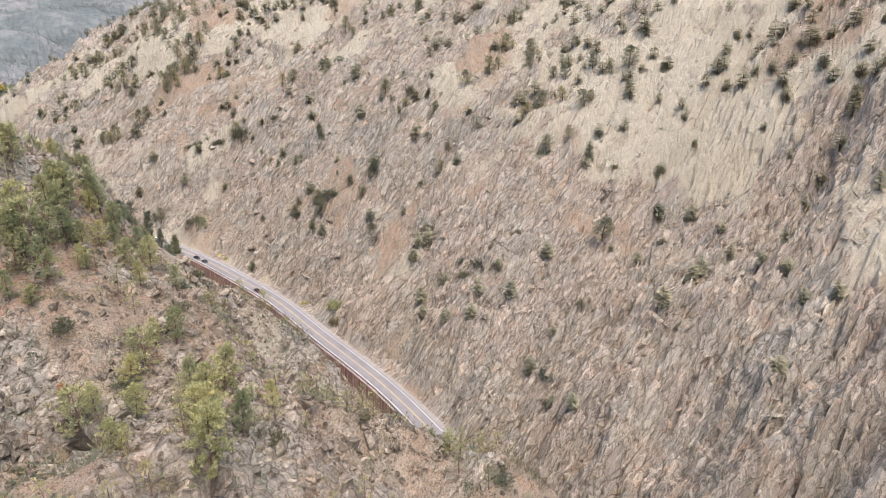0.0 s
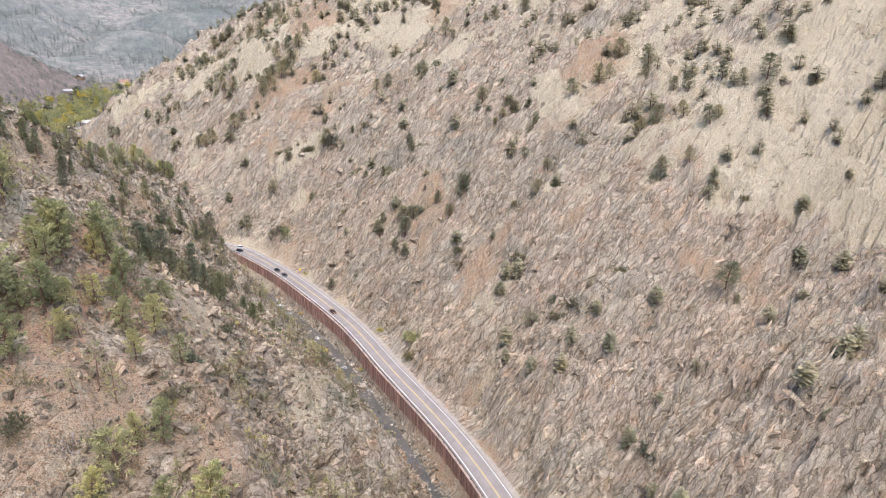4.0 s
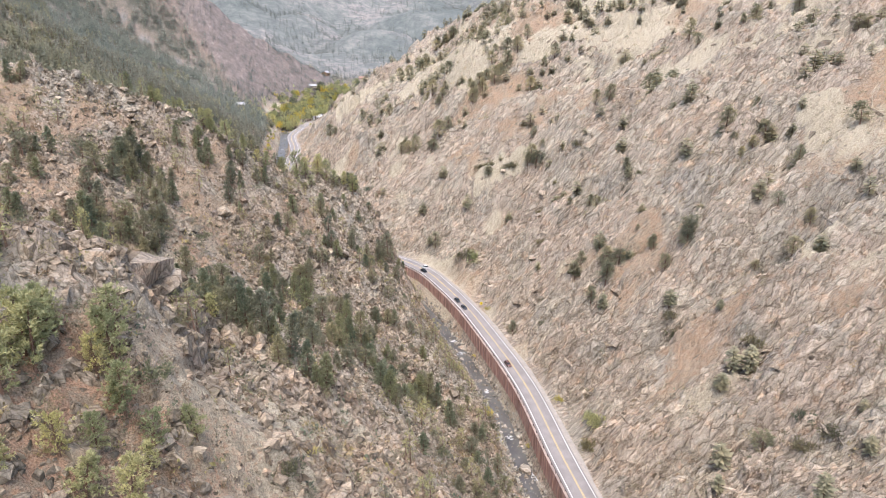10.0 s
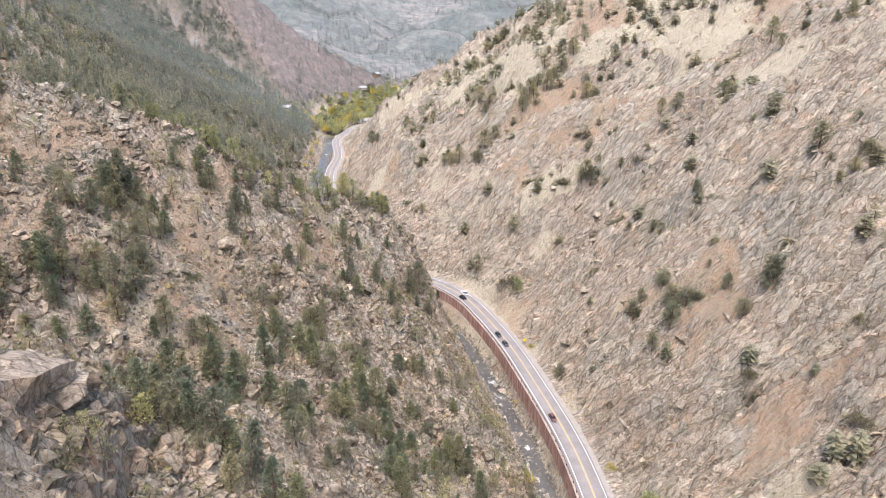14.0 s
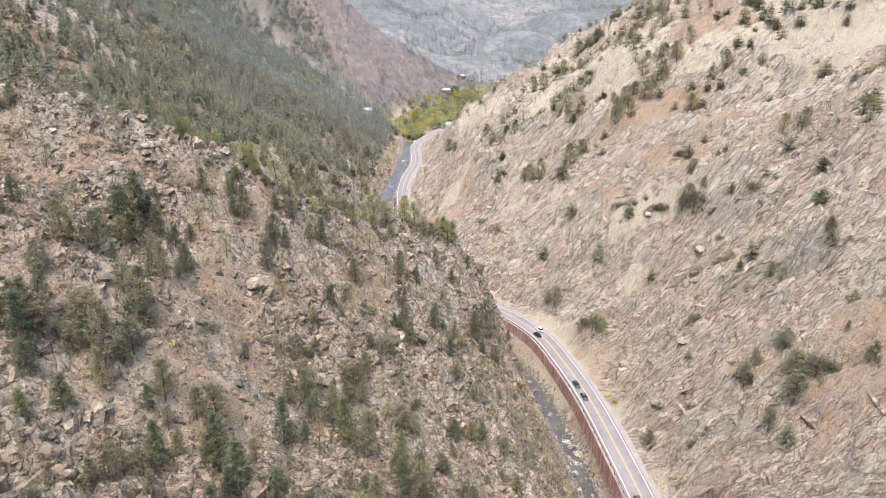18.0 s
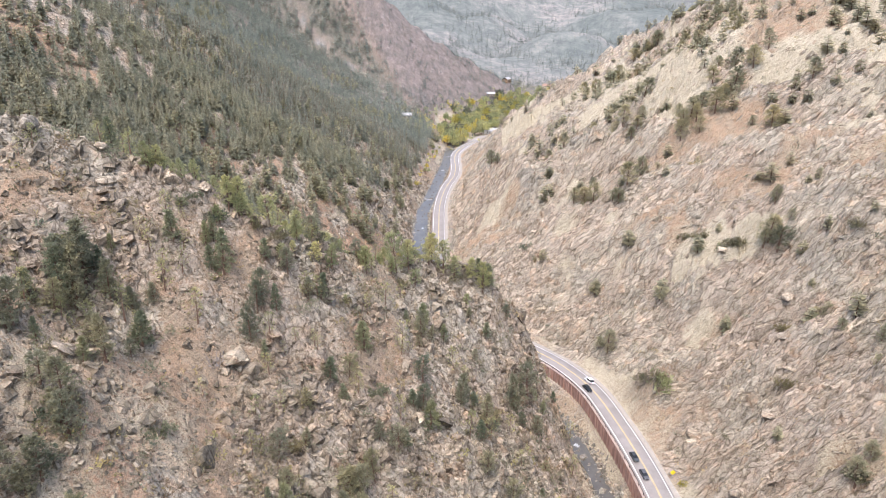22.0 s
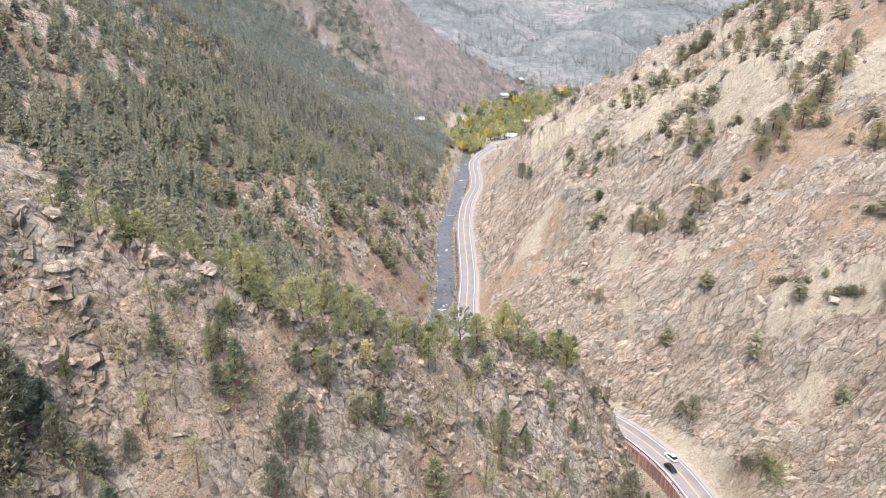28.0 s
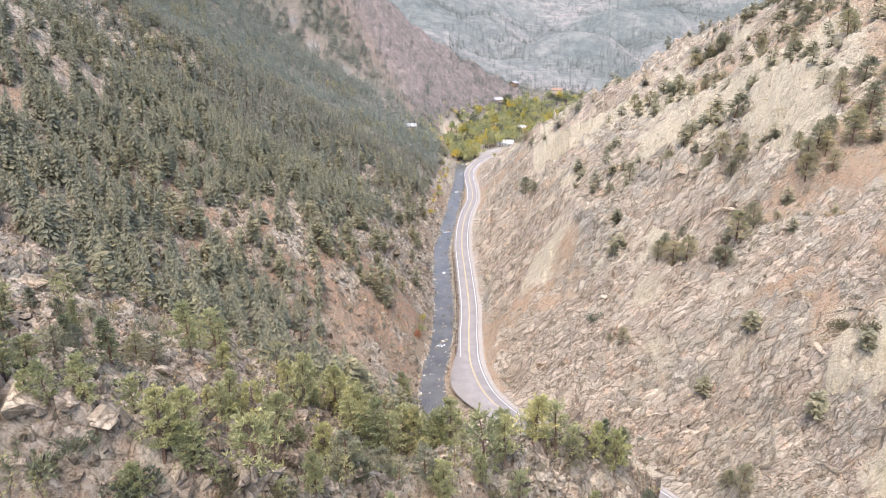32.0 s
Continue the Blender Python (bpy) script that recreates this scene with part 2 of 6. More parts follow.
def bare(x, y, full=False):
    """Height of the land without its crags, from the distances to road and creek."""
    dr, zr = near(ROAD, x, y)
    dc, zc = near(CREEK, x, y)
    wide = 75 * smooth(600, 900, y)                      # the valley floor opens out behind the gorge
    r = np.maximum(dr - 6.5 - wide, 0)
    up = np.interp(r, [0, 5, 38, 64, 108, 165, 260, 420, 900, 4000], [0, 3.5, 38, 58, 86, 120, 180, 255, 380, 700])
    ends = 1 - 0.93 * smooth(430, 722, y + 0.25 * (x - 84)) * (1 - smooth(1250, 1900, y))
    right = zr + up * ends + hills(x, y, RIGHT_HILLS) * smooth(2, 40, r) + hills(x, y, EAST_KNOLLS, 42.0) * smooth(2, 30, r)
    l = np.maximum(-dc - np.interp(y, [100, 180], [4.0, 5.5]) - wide, 0)
    up = np.interp(l, [0, 3, 25, 55, 95, 145, 195, 400, 900, 4000], [0, 4, 26, 51, 78, 106, 138, 250, 420, 700])
    up = up * (1 - (0.36 - 0.14 * smooth(110, 240, l)) * smooth(410, 540, y) + 0.12 * smooth(640, 720, y))
    left = zc + up * (1 - 0.12 * smooth(10, 90, y) * (1 - smooth(140, 200, y))) + hills(x, y, LEFT_HILLS) * smooth(2, 40, l)
    ridges = np.maximum(np.maximum(spur(x, y, SPUR_A, 0.95, 0.85), spur(x, y, SPUR_C, 0.9, 0.7)), spur(x, y, SPUR_B, 1.25, 0.75))
    left = over(left, np.where(l > 0, ridges, -999), 3.0)
    left = left + (hills(x, y, NEAR_KNOLLS, 26.0) + hills(x, y, BEND_KNOLLS, 26.0) + hills(x, y, WOOD_KNOLLS)) * smooth(2, 30, l)
    # bank between creek and road
    bed = np.interp(y, [100, 180], [3.3, 5.1])
    t = np.clip((dc - bed) / np.maximum(dc - bed - dr - 4.6, 0.5), 0, 1)
    drop = smooth(-190, -150, y) * (1 - smooth(170, 205, y))
    bank = zc + (zr - zc - 0.4) * np.where(drop > 0.5, 0.62 * t, smooth(0.1, 1, t))
    z = np.where(dr > -4.4, np.where(dr > 6.5, right, zr - 0.06), np.where(dc > bed - 0.1, bank, left))
    z = np.where(np.abs(dc) < bed + 0.1, np.minimum(z, zc - 0.8 + 0.9 * smooth(0.5 * bed, bed + 0.1, np.abs(dc))), z)
    # the open valley, the red spur across it and the mountains behind
    floor = np.interp(y, [560, 640, 1200, 2000], [-34, -31.5, -24, -10])
    far = floor + np.interp(y - 0.25 * x, [860, 1000, 1250, 1700, 2300, 3100, 4000], [0, 34, 112, 245, 400, 560, 700]) + smooth(1300, 2200, y) * 60 * fbm(x / 420, y / 420, 3, 40)
    beyond = np.maximum(far, spur(x, y, FAR_SPUR, 0.95, 0.6))
    z = z + (beyond - z) * smooth(700, 860, y + 0.12 * np.minimum(x, 0))
    return (z, dr, zr, dc, zc, r, l) if full else z
STEP = 0.84


# ---------------------------------------------------------------- ground and rock materials
def attribute(nt, name):
    a = nt.nodes.new("ShaderNodeAttribute")
    a.attribute_name = name
    return a.outputs["Fac"]


def math_node(nt, op, a, b):
    n = nt.nodes.new("ShaderNodeMath")
    n.operation = op
    for s, v in zip(n.inputs, (a, b)):
        if isinstance(v, (int, float)):
            s.default_value = v
        else:
            nt.links.new(v, s)
    return n.outputs[0]


LAY = Vector((0.62, -0.12, 0.74)).normalized()             # the way the strata run up the slopes
ACROSS = (Vector((0.2, 0.97, 0.0)) - LAY * Vector((0.2, 0.97, 0.0)).dot(LAY)).normalized()
STRATA = Matrix((LAY, ACROSS, LAY.cross(ACROSS))).transposed().to_euler()


def strata(nt, co, size):
    """Coordinates along and across the leaning strata, in units of a block's size."""
    mp = nt.nodes.new("ShaderNodeMapping")
    mp.vector_type = "TEXTURE"
    mp.inputs["Scale"].default_value = size
    mp.inputs["Rotation"].default_value = STRATA
    nt.links.new(co, mp.inputs["Vector"])
    return mp.outputs["Vector"]


def facets(nt, co, size):
    """Angular blocks: a random tone for each, and the cracks between them."""
    tone = node(nt, "ShaderNodeTexVoronoi", Scale=1.0, Randomness=1.0)
    edge = node(nt, "ShaderNodeTexVoronoi", Scale=1.0, Randomness=1.0)
    edge.feature = "DISTANCE_TO_EDGE"
    at = strata(nt, co, size)
    for v in (tone, edge):
        nt.links.new(at, v.inputs["Vector"])
    sep = nt.nodes.new("ShaderNodeSeparateColor")
    nt.links.new(tone.outputs["Color"], sep.inputs["Color"])
    return sep.outputs[0], edge.outputs["Distance"]


def grey(lo, hi):
    return [(0, (lo, lo * 0.99, lo * 0.98)), (0.5, (1, 1, 1)), (1, (hi, hi * 0.99, hi * 0.975))]


def rock_colour(nt, co):
    """Grey, tan and rust-pink gneiss, broken into leaning blocks with the cracks' shade painted dark, in world size."""
    wob = nt.nodes.new("ShaderNodeTexNoise")
    wob.inputs["Scale"].default_value, wob.inputs["Detail"].default_value = 0.3, 5
    nt.links.new(co, wob.inputs["Vector"])
    off = nt.nodes.new("ShaderNodeVectorMath")
    off.operation = "MULTIPLY_ADD"
    off.inputs[1].default_value = (3.2, 3.2, 3.2)
    nt.links.new(wob.outputs["Color"], off.inputs[0])
    nt.links.new(co, off.inputs[2])
    wc = off.outputs[0]
    big = noise_tex(nt, co, 0.03, 5, 0.65)
    mid = noise_tex(nt, co, 0.2, 6, 0.7)
    fine = noise_tex(nt, co, 2.2, 7, 0.8)
    grain = noise_tex(nt, strata(nt, wc, (6.0, 0.55, 1.2)), 1.0, 6, 0.72)
    t1, e1 = facets(nt, wc, (13.0, 1.7, 3.4))
    t2, e2 = facets(nt, wc, (4.6, 0.6, 1.2))
    c = ramp(nt, big, [(0.3, (0.295, 0.27, 0.235)), (0.44, (0.372, 0.33, 0.272)), (0.55, (0.375, 0.312, 0.254)), (0.7, (0.315, 0.288, 0.244))])
    rust = ramp(nt, mid, [(0.53, (0, 0, 0)), (0.66, (1, 1, 1))])
    c = mix(nt, math_node(nt, "MULTIPLY", rust, 0.55), c, (0.44, 0.295, 0.2))
    c = mix(nt, 1.0, c, ramp(nt, t1, grey(0.84, 1.16)), "MULTIPLY")
    c = mix(nt, 1.0, c, ramp(nt, t2, grey(0.8, 1.2)), "MULTIPLY")
    c = mix(nt, 1.0, c, ramp(nt, grain, [(0.3, (0.56, 0.54, 0.51)), (0.42, (0.88, 0.87, 0.85)), (0.55, (1.05, 1.05, 1.05)), (0.72, (1.3, 1.28, 1.25))]), "MULTIPLY")
    # shadow in the cracks, coloured in as dark lines between the blocks
    c = mix(nt, 1.0, c, ramp(nt, e1, [(0.0, (0.46, 0.43, 0.4)), (0.04, (0.86, 0.86, 0.85)), (0.1, (1, 1, 1))]), "MULTIPLY")
    c = mix(nt, 1.0, c, ramp(nt, e2, [(0.0, (0.68, 0.66, 0.63)), (0.05, (0.92, 0.92, 0.91)), (0.12, (1, 1, 1))]), "MULTIPLY")
    c = mix(nt, 1.0, c, ramp(nt, fine, [(0.3, (0.42, 0.4, 0.375)), (0.46, (1, 1, 1)), (0.68, (1.42, 1.41, 1.39))]), "MULTIPLY")
    lichen = ramp(nt, noise_tex(nt, co, 0.6, 6, 0.78), [(0.55, (0, 0, 0)), (0.66, (1, 1, 1))])
    c = mix(nt, math_node(nt, "MULTIPLY", lichen, 0.4), c, (0.285, 0.275, 0.19))
    cut = ramp(nt, e1, [(0.0, (0, 0, 0)), (0.12, (1, 1, 1))])
    h = math_node(nt, "ADD", math_node(nt, "MULTIPLY", t1, 1.1), math_node(nt, "MULTIPLY", t2, 0.7))
    h = math_node(nt, "ADD", h, math_node(nt, "MULTIPLY", fine, 0.9))
    h = math_node(nt, "ADD", h, math_node(nt, "MULTIPLY", grain, 1.2))
    h = math_node(nt, "ADD", h, math_node(nt, "MULTIPLY", cut, 0.6))
    return c, h


def ground_material():
    m, nt, b = shader("canyon_ground", 0.95)
    co = nt.nodes.new("ShaderNodeNewGeometry").outputs["Position"]
    rock, height = rock_colour(nt, co)
    fine = noise_tex(nt, co, 1.7, 7, 0.75)
    speck = noise_tex(nt, co, 5.0, 4, 0.7)
    soil = ramp(nt, noise_tex(nt, co, 0.16, 6, 0.7), [(0.3, (0.31, 0.23, 0.165)), (0.45, (0.35, 0.275, 0.2)), (0.56, (0.36, 0.25, 0.17)), (0.62, (0.33, 0.26, 0.19)), (0.7, (0.29, 0.24, 0.18))])
    grass = ramp(nt, noise_tex(nt, co, 0.3, 6, 0.7), [(0.3, (0.41, 0.355, 0.265)), (0.5, (0.46, 0.4, 0.3)), (0.72, (0.37, 0.32, 0.245))])
    duff = ramp(nt, noise_tex(nt, co, 0.4, 6, 0.7), [(0.3, (0.2, 0.165, 0.125)), (0.45, (0.28, 0.22, 0.16)), (0.56, (0.36, 0.225, 0.15)), (0.7, (0.25, 0.21, 0.16))])
    edge = math_node(nt, "MULTIPLY", math_node(nt, "SUBTRACT", fine, 0.5), 1.5)
    g_mask = ramp(nt, math_node(nt, "ADD", attribute(nt, "grass"), edge), [(0.35, (0, 0, 0)), (0.6, (1, 1, 1))])
    d_mask = ramp(nt, math_node(nt, "ADD", attribute(nt, "duff"), edge), [(0.35, (0, 0, 0)), (0.7, (1, 1, 1))])
    r_mask = ramp(nt, math_node(nt, "ADD", attribute(nt, "rock"), edge), [(0.38, (0, 0, 0)), (0.55, (1, 1, 1))])
    c = mix(nt, d_mask, mix(nt, g_mask, soil, grass), duff)
    c = mix(nt, 1.0, c, ramp(nt, speck, [(0.32, (0.42, 0.4, 0.37)), (0.5, (1, 1, 1)), (0.68, (1.4, 1.4, 1.4))]), "MULTIPLY")
    rubble = ramp(nt, fine, [(0.34, (0.4, 0.38, 0.35)), (0.45, (1, 1, 1)), (0.6, (1.05, 1.05, 1.05)), (0.68, (1.35, 1.33, 1.3))])
    c = mix(nt, 1.0, c, rubble, "MULTIPLY")
    c = mix(nt, attribute(nt, "chute"), c, ramp(nt, noise_tex(nt, co, 0.08, 6, 0.8), [(0.3, (0.17, 0.172, 0.175)), (0.7, (0.33, 0.33, 0.325))]))
    far = ramp(nt, noise_tex(nt, co, 0.05, 8, 0.8), [(0.35, (0.09, 0.095, 0.075)), (0.5, (0.16, 0.145, 0.115)), (0.64, (0.27, 0.21, 0.18))])
    c = mix(nt, attribute(nt, "woods"), c, far)
    c = mix(nt, attribute(nt, "red"), c, ramp(nt, noise_tex(nt, co, 0.09, 9, 0.82), [(0.32, (0.12, 0.115, 0.1)), (0.44, (0.18, 0.15, 0.132)), (0.56, (0.25, 0.2, 0.176)), (0.68, (0.35, 0.3, 0.275))]))
    c = mix(nt, r_mask, c, rock)
    nt.links.new(c, b.inputs["Base Color"])
    bump(nt, b, math_node(nt, "ADD", height, speck), 0.85, 0.5)
    return m


def stone_material(name, tint=(1, 1, 1), lo=0.7, hi=1.1):
    m, nt, b = shader(name, 0.92)
    co = nt.nodes.new("ShaderNodeNewGeometry").outputs["Position"]
    isl = nt.nodes.new("ShaderNodeNewGeometry").outputs["Random Per Island"]
    c, h = rock_colour(nt, co)
    c = mix(nt, 1.0, c, ramp(nt, isl, [(0, (lo, lo * 0.98, lo * 0.95)), (0.5, ((lo + hi) / 2, (lo + hi) * 0.49, (lo + hi) * 0.475)), (1, (hi, hi * 0.975, hi * 0.935))]), "MULTIPLY")
    c = mix(nt, 1.0, c, tint, "MULTIPLY")
    nt.links.new(c, b.inputs["Base Color"])
    bump(nt, b, h, 0.8, 0.3)
    return m


def leaf_material(name, dark, light, dry=None):
    """Needles or leaves: the colour changes from tree to tree and from tuft to tuft."""
    m, nt, b = shader(name, 0.75)
    geo = nt.nodes.new("ShaderNodeNewGeometry")
    rnd = nt.nodes.new("ShaderNodeObjectInfo").outputs["Random"]
    c = ramp(nt, geo.outputs["Random Per Island"], [(0, dark), (0.55, tuple((a + d) / 2 for a, d in zip(light, dark))), (1, light)])
    c = mix(nt, 1.0, c, ramp(nt, noise_tex(nt, geo.outputs["Position"], 0.12, 3), [(0.3, (0.7, 0.75, 0.75)), (0.7, (1.3, 1.2, 1.1))]), "MULTIPLY")
    c = mix(nt, 1.0, c, ramp(nt, rnd, [(0, (0.75, 0.8, 0.8)), (0.5, (1, 1, 1)), (1, (1.2, 1.14, 0.98))]), "MULTIPLY")
    if dry:
        c = mix(nt, ramp(nt, noise_tex(nt, geo.outputs["Position"], 0.5, 3), [(0.58, (0, 0, 0)), (0.72, (0.7, 0.7, 0.7))]), c, dry)
    nt.links.new(c, b.inputs["Base Color"])
    tr = node(nt, "ShaderNodeBsdfTranslucent")
    nt.links.new(c, tr.inputs["Color"])
    ms = node(nt, "ShaderNodeMixShader", Fac=0.42)
    nt.links.new(b.outputs[0], ms.inputs[1])
    nt.links.new(tr.outputs[0], ms.inputs[2])
    nt.links.new(ms.outputs[0], nt.nodes["Material Output"].inputs["Surface"])
    return m


M_GROUND = ground_material()
M_STONE = stone_material("canyon_stone")
# darker copy of the stone: browner rock, and the western slope's shade tinted in
M_SPUR = stone_material("brown_shaded_spur_stone", (0.76, 0.75, 0.735), 0.6, 1.2)
M_PALE = stone_material("pale_creek_stone", (0.86, 0.94, 1.04), 0.5, 1.3)
M_BARK = plain("pine_bark", (0.16, 0.1, 0.07), 0.9, 0.4, 6)
M_TWIG = plain("grey_twigs", (0.26, 0.22, 0.19), 0.9, 0.3, 6)
M_PINE = leaf_material("pine_needles", (0.185, 0.19, 0.14), (0.365, 0.35, 0.245), (0.33, 0.28, 0.195))
M_SAPLING = leaf_material("sapling_needles", (0.22, 0.23, 0.125), (0.41, 0.4, 0.23), (0.34, 0.29, 0.18))
M_DARK = leaf_material("green_fir_needles", (0.15, 0.17, 0.115), (0.32, 0.335, 0.22))
# pine needles with the haze over the eastern slope put into a paler colour
M_HAZED_PINE = leaf_material("haze_pale_pine_needles", (0.25, 0.24, 0.165), (0.43, 0.405, 0.28), (0.4, 0.33, 0.22))
M_BRIGHT = leaf_material("yellowish_pine_needles", (0.28, 0.29, 0.15), (0.53, 0.52, 0.3), (0.4, 0.35, 0.21))
M_FIR = leaf_material("dark_fir_needles", (0.158, 0.168, 0.146), (0.275, 0.28, 0.232))
M_SPRUCE = leaf_material("blue_green_needles", (0.14, 0.162, 0.155), (0.25, 0.275, 0.25))
M_HAZE = leaf_material("far_haze_glow_needles", (0.062, 0.07, 0.066), (0.125, 0.135, 0.122))
# the needles emit a little blue-grey light that imitates haze
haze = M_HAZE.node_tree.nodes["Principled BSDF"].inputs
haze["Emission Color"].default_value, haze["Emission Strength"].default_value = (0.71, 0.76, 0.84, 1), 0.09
M_BROWN = leaf_material("brown_shrub_leaves", (0.14, 0.105, 0.08), (0.27, 0.21, 0.16))
M_SHRUB = leaf_material("shrub_leaves", (0.14, 0.135, 0.09), (0.29, 0.265, 0.17), (0.29, 0.22, 0.15))
M_SAGE = leaf_material("grey_green_leaves", (0.13, 0.15, 0.11), (0.26, 0.27, 0.19))
M_GOLD = leaf_material("autumn_leaves", (0.4, 0.36, 0.1), (0.68, 0.56, 0.17), (0.32, 0.33, 0.12))
M_LIME = leaf_material("yellow_green_leaves", (0.33, 0.35, 0.18), (0.55, 0.55, 0.3), (0.48, 0.43, 0.2))
M_RUST = leaf_material("rust_red_leaves", (0.22, 0.09, 0.05), (0.42, 0.18, 0.08))
M_OLIVE = leaf_material("olive_herbs", (0.21, 0.2, 0.1), (0.37, 0.34, 0.18))
M_STRAW = leaf_material("dry_grass", (0.3, 0.235, 0.13), (0.52, 0.42, 0.25))


# ---------------------------------------------------------------- the ground, one sheet to the horizon
def rule(spans, far_lo, far_hi, grow=1.07):
    """Grid lines: even within each span (from, to, step), wider and wider outside."""
    mid = [v for lo, hi, step in spans for v in np.arange(lo, hi - step / 2, step)] + [spans[-1][1]]
    for sign, end, lim, s in ((1, mid[-1], far_hi, spans[-1][2]), (-1, mid[0], far_lo, spans[0][2])):
        v = end
        while sign * (lim - v) > 0:
            s = min(s * grow, 60)
            v += sign * s
            mid.append(v)
    return np.array(sorted(mid))


def crags(x, y, z, r, l):
    """Relief of the bedrock: leaning slabs and blocks, and how rocky each place is."""
    s = 0.2 * x + 0.97 * y + 0.06 * z
    t = 0.6 * x - 0.1 * y + 0.75 * z
    warp = 5 * fbm(x / 34, y / 34, 3, 3)
    east, west = smooth(0.3, 6, r), smooth(0.5, 7, l)
    rocky = 0.5 + 0.9 * fbm(x / 42, y / 42, 4, 11, 0.65)
    rocky = rocky + east * (0.42 - 0.3 * smooth(70, 130, r) + 0.35 * np.exp(-((r - 10) / 15) ** 2)) + west * 0.12
    rocky = np.clip(rocky, 0, 1)
    ribs = fbm((s + warp) / 11, t / 45, 4, 21)
    u = (s + warp) / 3.4 + 0.6 * vnoise(t / 11, s / 23, 31)
    k = np.floor(u)
    run = t / 15 + 7 * lattice(k, k * 0, 5)
    slab = lattice(k, np.floor(run), 6) - 0.5 + 0.8 * (u - k - 0.5)
    u2 = (s + 0.6 * warp) / 1.5 + 0.5 * vnoise(t / 5, s / 9, 33)
    k2 = np.floor(u2)
    slab2 = lattice(k2, np.floor(t / 5 + 9 * lattice(k2, k2 * 0, 7)), 8) - 0.5 + 0.6 * (u2 - k2 - 0.5)
    bx, by = x * 0.8 + y * 0.6 + warp, y * 0.8 - x * 0.6
    block = lattice(np.floor(bx / 4.5), np.floor(by / 6.5 + 0.4 * np.floor(bx / 4.5)), 9) - 0.5
    ridge = 1 - 2 * np.abs(vnoise(x / 14 + 0.1 * warp, y / 14, 51)) + 0.5 * (1 - 2 * np.abs(vnoise(x / 6, y / 6, 52)))
    out = east * (0.35 + 0.65 * rocky) * (8.5 * ribs + 4.2 * slab + 1.6 * slab2)
    out = out + west * (0.25 + 0.75 * rocky) * (2.0 * ribs + 2.6 * block + 1.5 * ridge + 1.3 * slab2)
    # rubble: small tilted blocks and hollows
    cell = 1.7
    cx, cy = (x + 0.5 * vnoise(x / 3, y / 3, 65)) / cell, (y + 0.5 * vnoise(x / 3, y / 3, 66)) / cell
    kx, ky = np.floor(cx), np.floor(cy + 0.5 * lattice(np.floor(cx), 0 * cx, 67))
    tilt = (lattice(kx, ky, 68) - 0.5) * (cx - kx - 0.5) + (lattice(kx, ky, 69) - 0.5) * (cy - np.floor(cy) - 0.5)
    rub = 0.8 * (lattice(kx, ky, 64) - 0.4) + 0.9 * tilt + 0.45 * (lattice(np.round(x / 0.5), np.round(y / 0.5), 70) - 0.5)
    out = out + (east + west) * (0.8 * fbm(x / 2.4, y / 2.4, 2, 61) + 1.3 * fbm(x / 22, y / 22, 3, 63) + (0.3 + 0.7 * rocky) * rub)
    return out, rocky, east, west


def drawn(x, y):
    z, dr, zr, dc, zc, r, l = bare(x, y, True)
    d, rocky, east, west = crags(x, y, z, r, l)
    fade = 1 - 0.75 * smooth(380, 700, y)
    return z + d * fade, rocky, east, west, dr, dc, r, l


GX = rule(((-112, -70, 1.0), (-70, 62, STEP), (62, 130, 0.85), (130, 250, 1.25)), -1900, 2300, 1.045)
GY = rule(((-235, -165, 1.0), (-165, 120, STEP), (120, 300, 1.1)), -1200, 3900, 1.028)
X, Y = np.meshgrid(GX, GY)
Z, ROCKY, EAST, WEST, DR, DC, RR, LL = drawn(X, Y)
Z = Z - 20 * smooth(1000, 1050, Y) - 170 * smooth(1050, 1300, Y)  # the far mountains stand on it as their own sheet


def ground_z(x, y):
    """The drawn sheet's height."""
    i = np.clip(np.searchsorted(GX, x) - 1, 0, len(GX) - 2)
    j = np.clip(np.searchsorted(GY, y) - 1, 0, len(GY) - 2)
    fx, fy = (x - GX[i]) / (GX[i + 1] - GX[i]), (y - GY[j]) / (GY[j + 1] - GY[j])
    return (Z[j, i] * (1 - fx) + Z[j, i + 1] * fx) * (1 - fy) + (Z[j + 1, i] * (1 - fx) + Z[j + 1, i + 1] * fx) * fy


def field(f, x, y):
    i = np.clip(np.searchsorted(GX, x) - 1, 0, len(GX) - 2)
    j = np.clip(np.searchsorted(GY, y) - 1, 0, len(GY) - 2)
    return f[j, i]


def tri_mesh(name, co, faces, mats=(), index=None, flat=True):
    """A mesh from arrays of corners and of equal-sided faces."""
    me = bpy.data.meshes.new(name)
    n = faces.shape[1]
    me.vertices.add(len(co))
    me.vertices.foreach_set("co", np.ascontiguousarray(co, np.float32).ravel())
    me.loops.add(faces.size)
    me.loops.foreach_set("vertex_index", np.ascontiguousarray(faces, np.int32).ravel())
    me.polygons.add(len(faces))
    me.polygons.foreach_set("loop_start", np.arange(0, faces.size, n, dtype=np.int32))
    for mt in mats:
        me.materials.append(mt)
    if index is not None:
        me.polygons.foreach_set("material_index", np.ascontiguousarray(index, np.int32))
    me.update(calc_edges=True)
    if flat:
        me.shade_flat()
    return me


def grid_mesh(name, x, y, z, mats=(), flat=False):
    ny, nx = x.shape
    i = np.arange(ny * nx).reshape(ny, nx)
    q = np.stack([i[:-1, :-1], i[:-1, 1:], i[1:, 1:], i[1:, :-1]], -1).reshape(-1, 4)
    return tri_mesh(name, np.stack([x, y, z], -1).reshape(-1, 3), q, mats, None, flat)


ground = new("ground", grid_mesh("ground", X, Y, Z, (M_GROUND,), True))
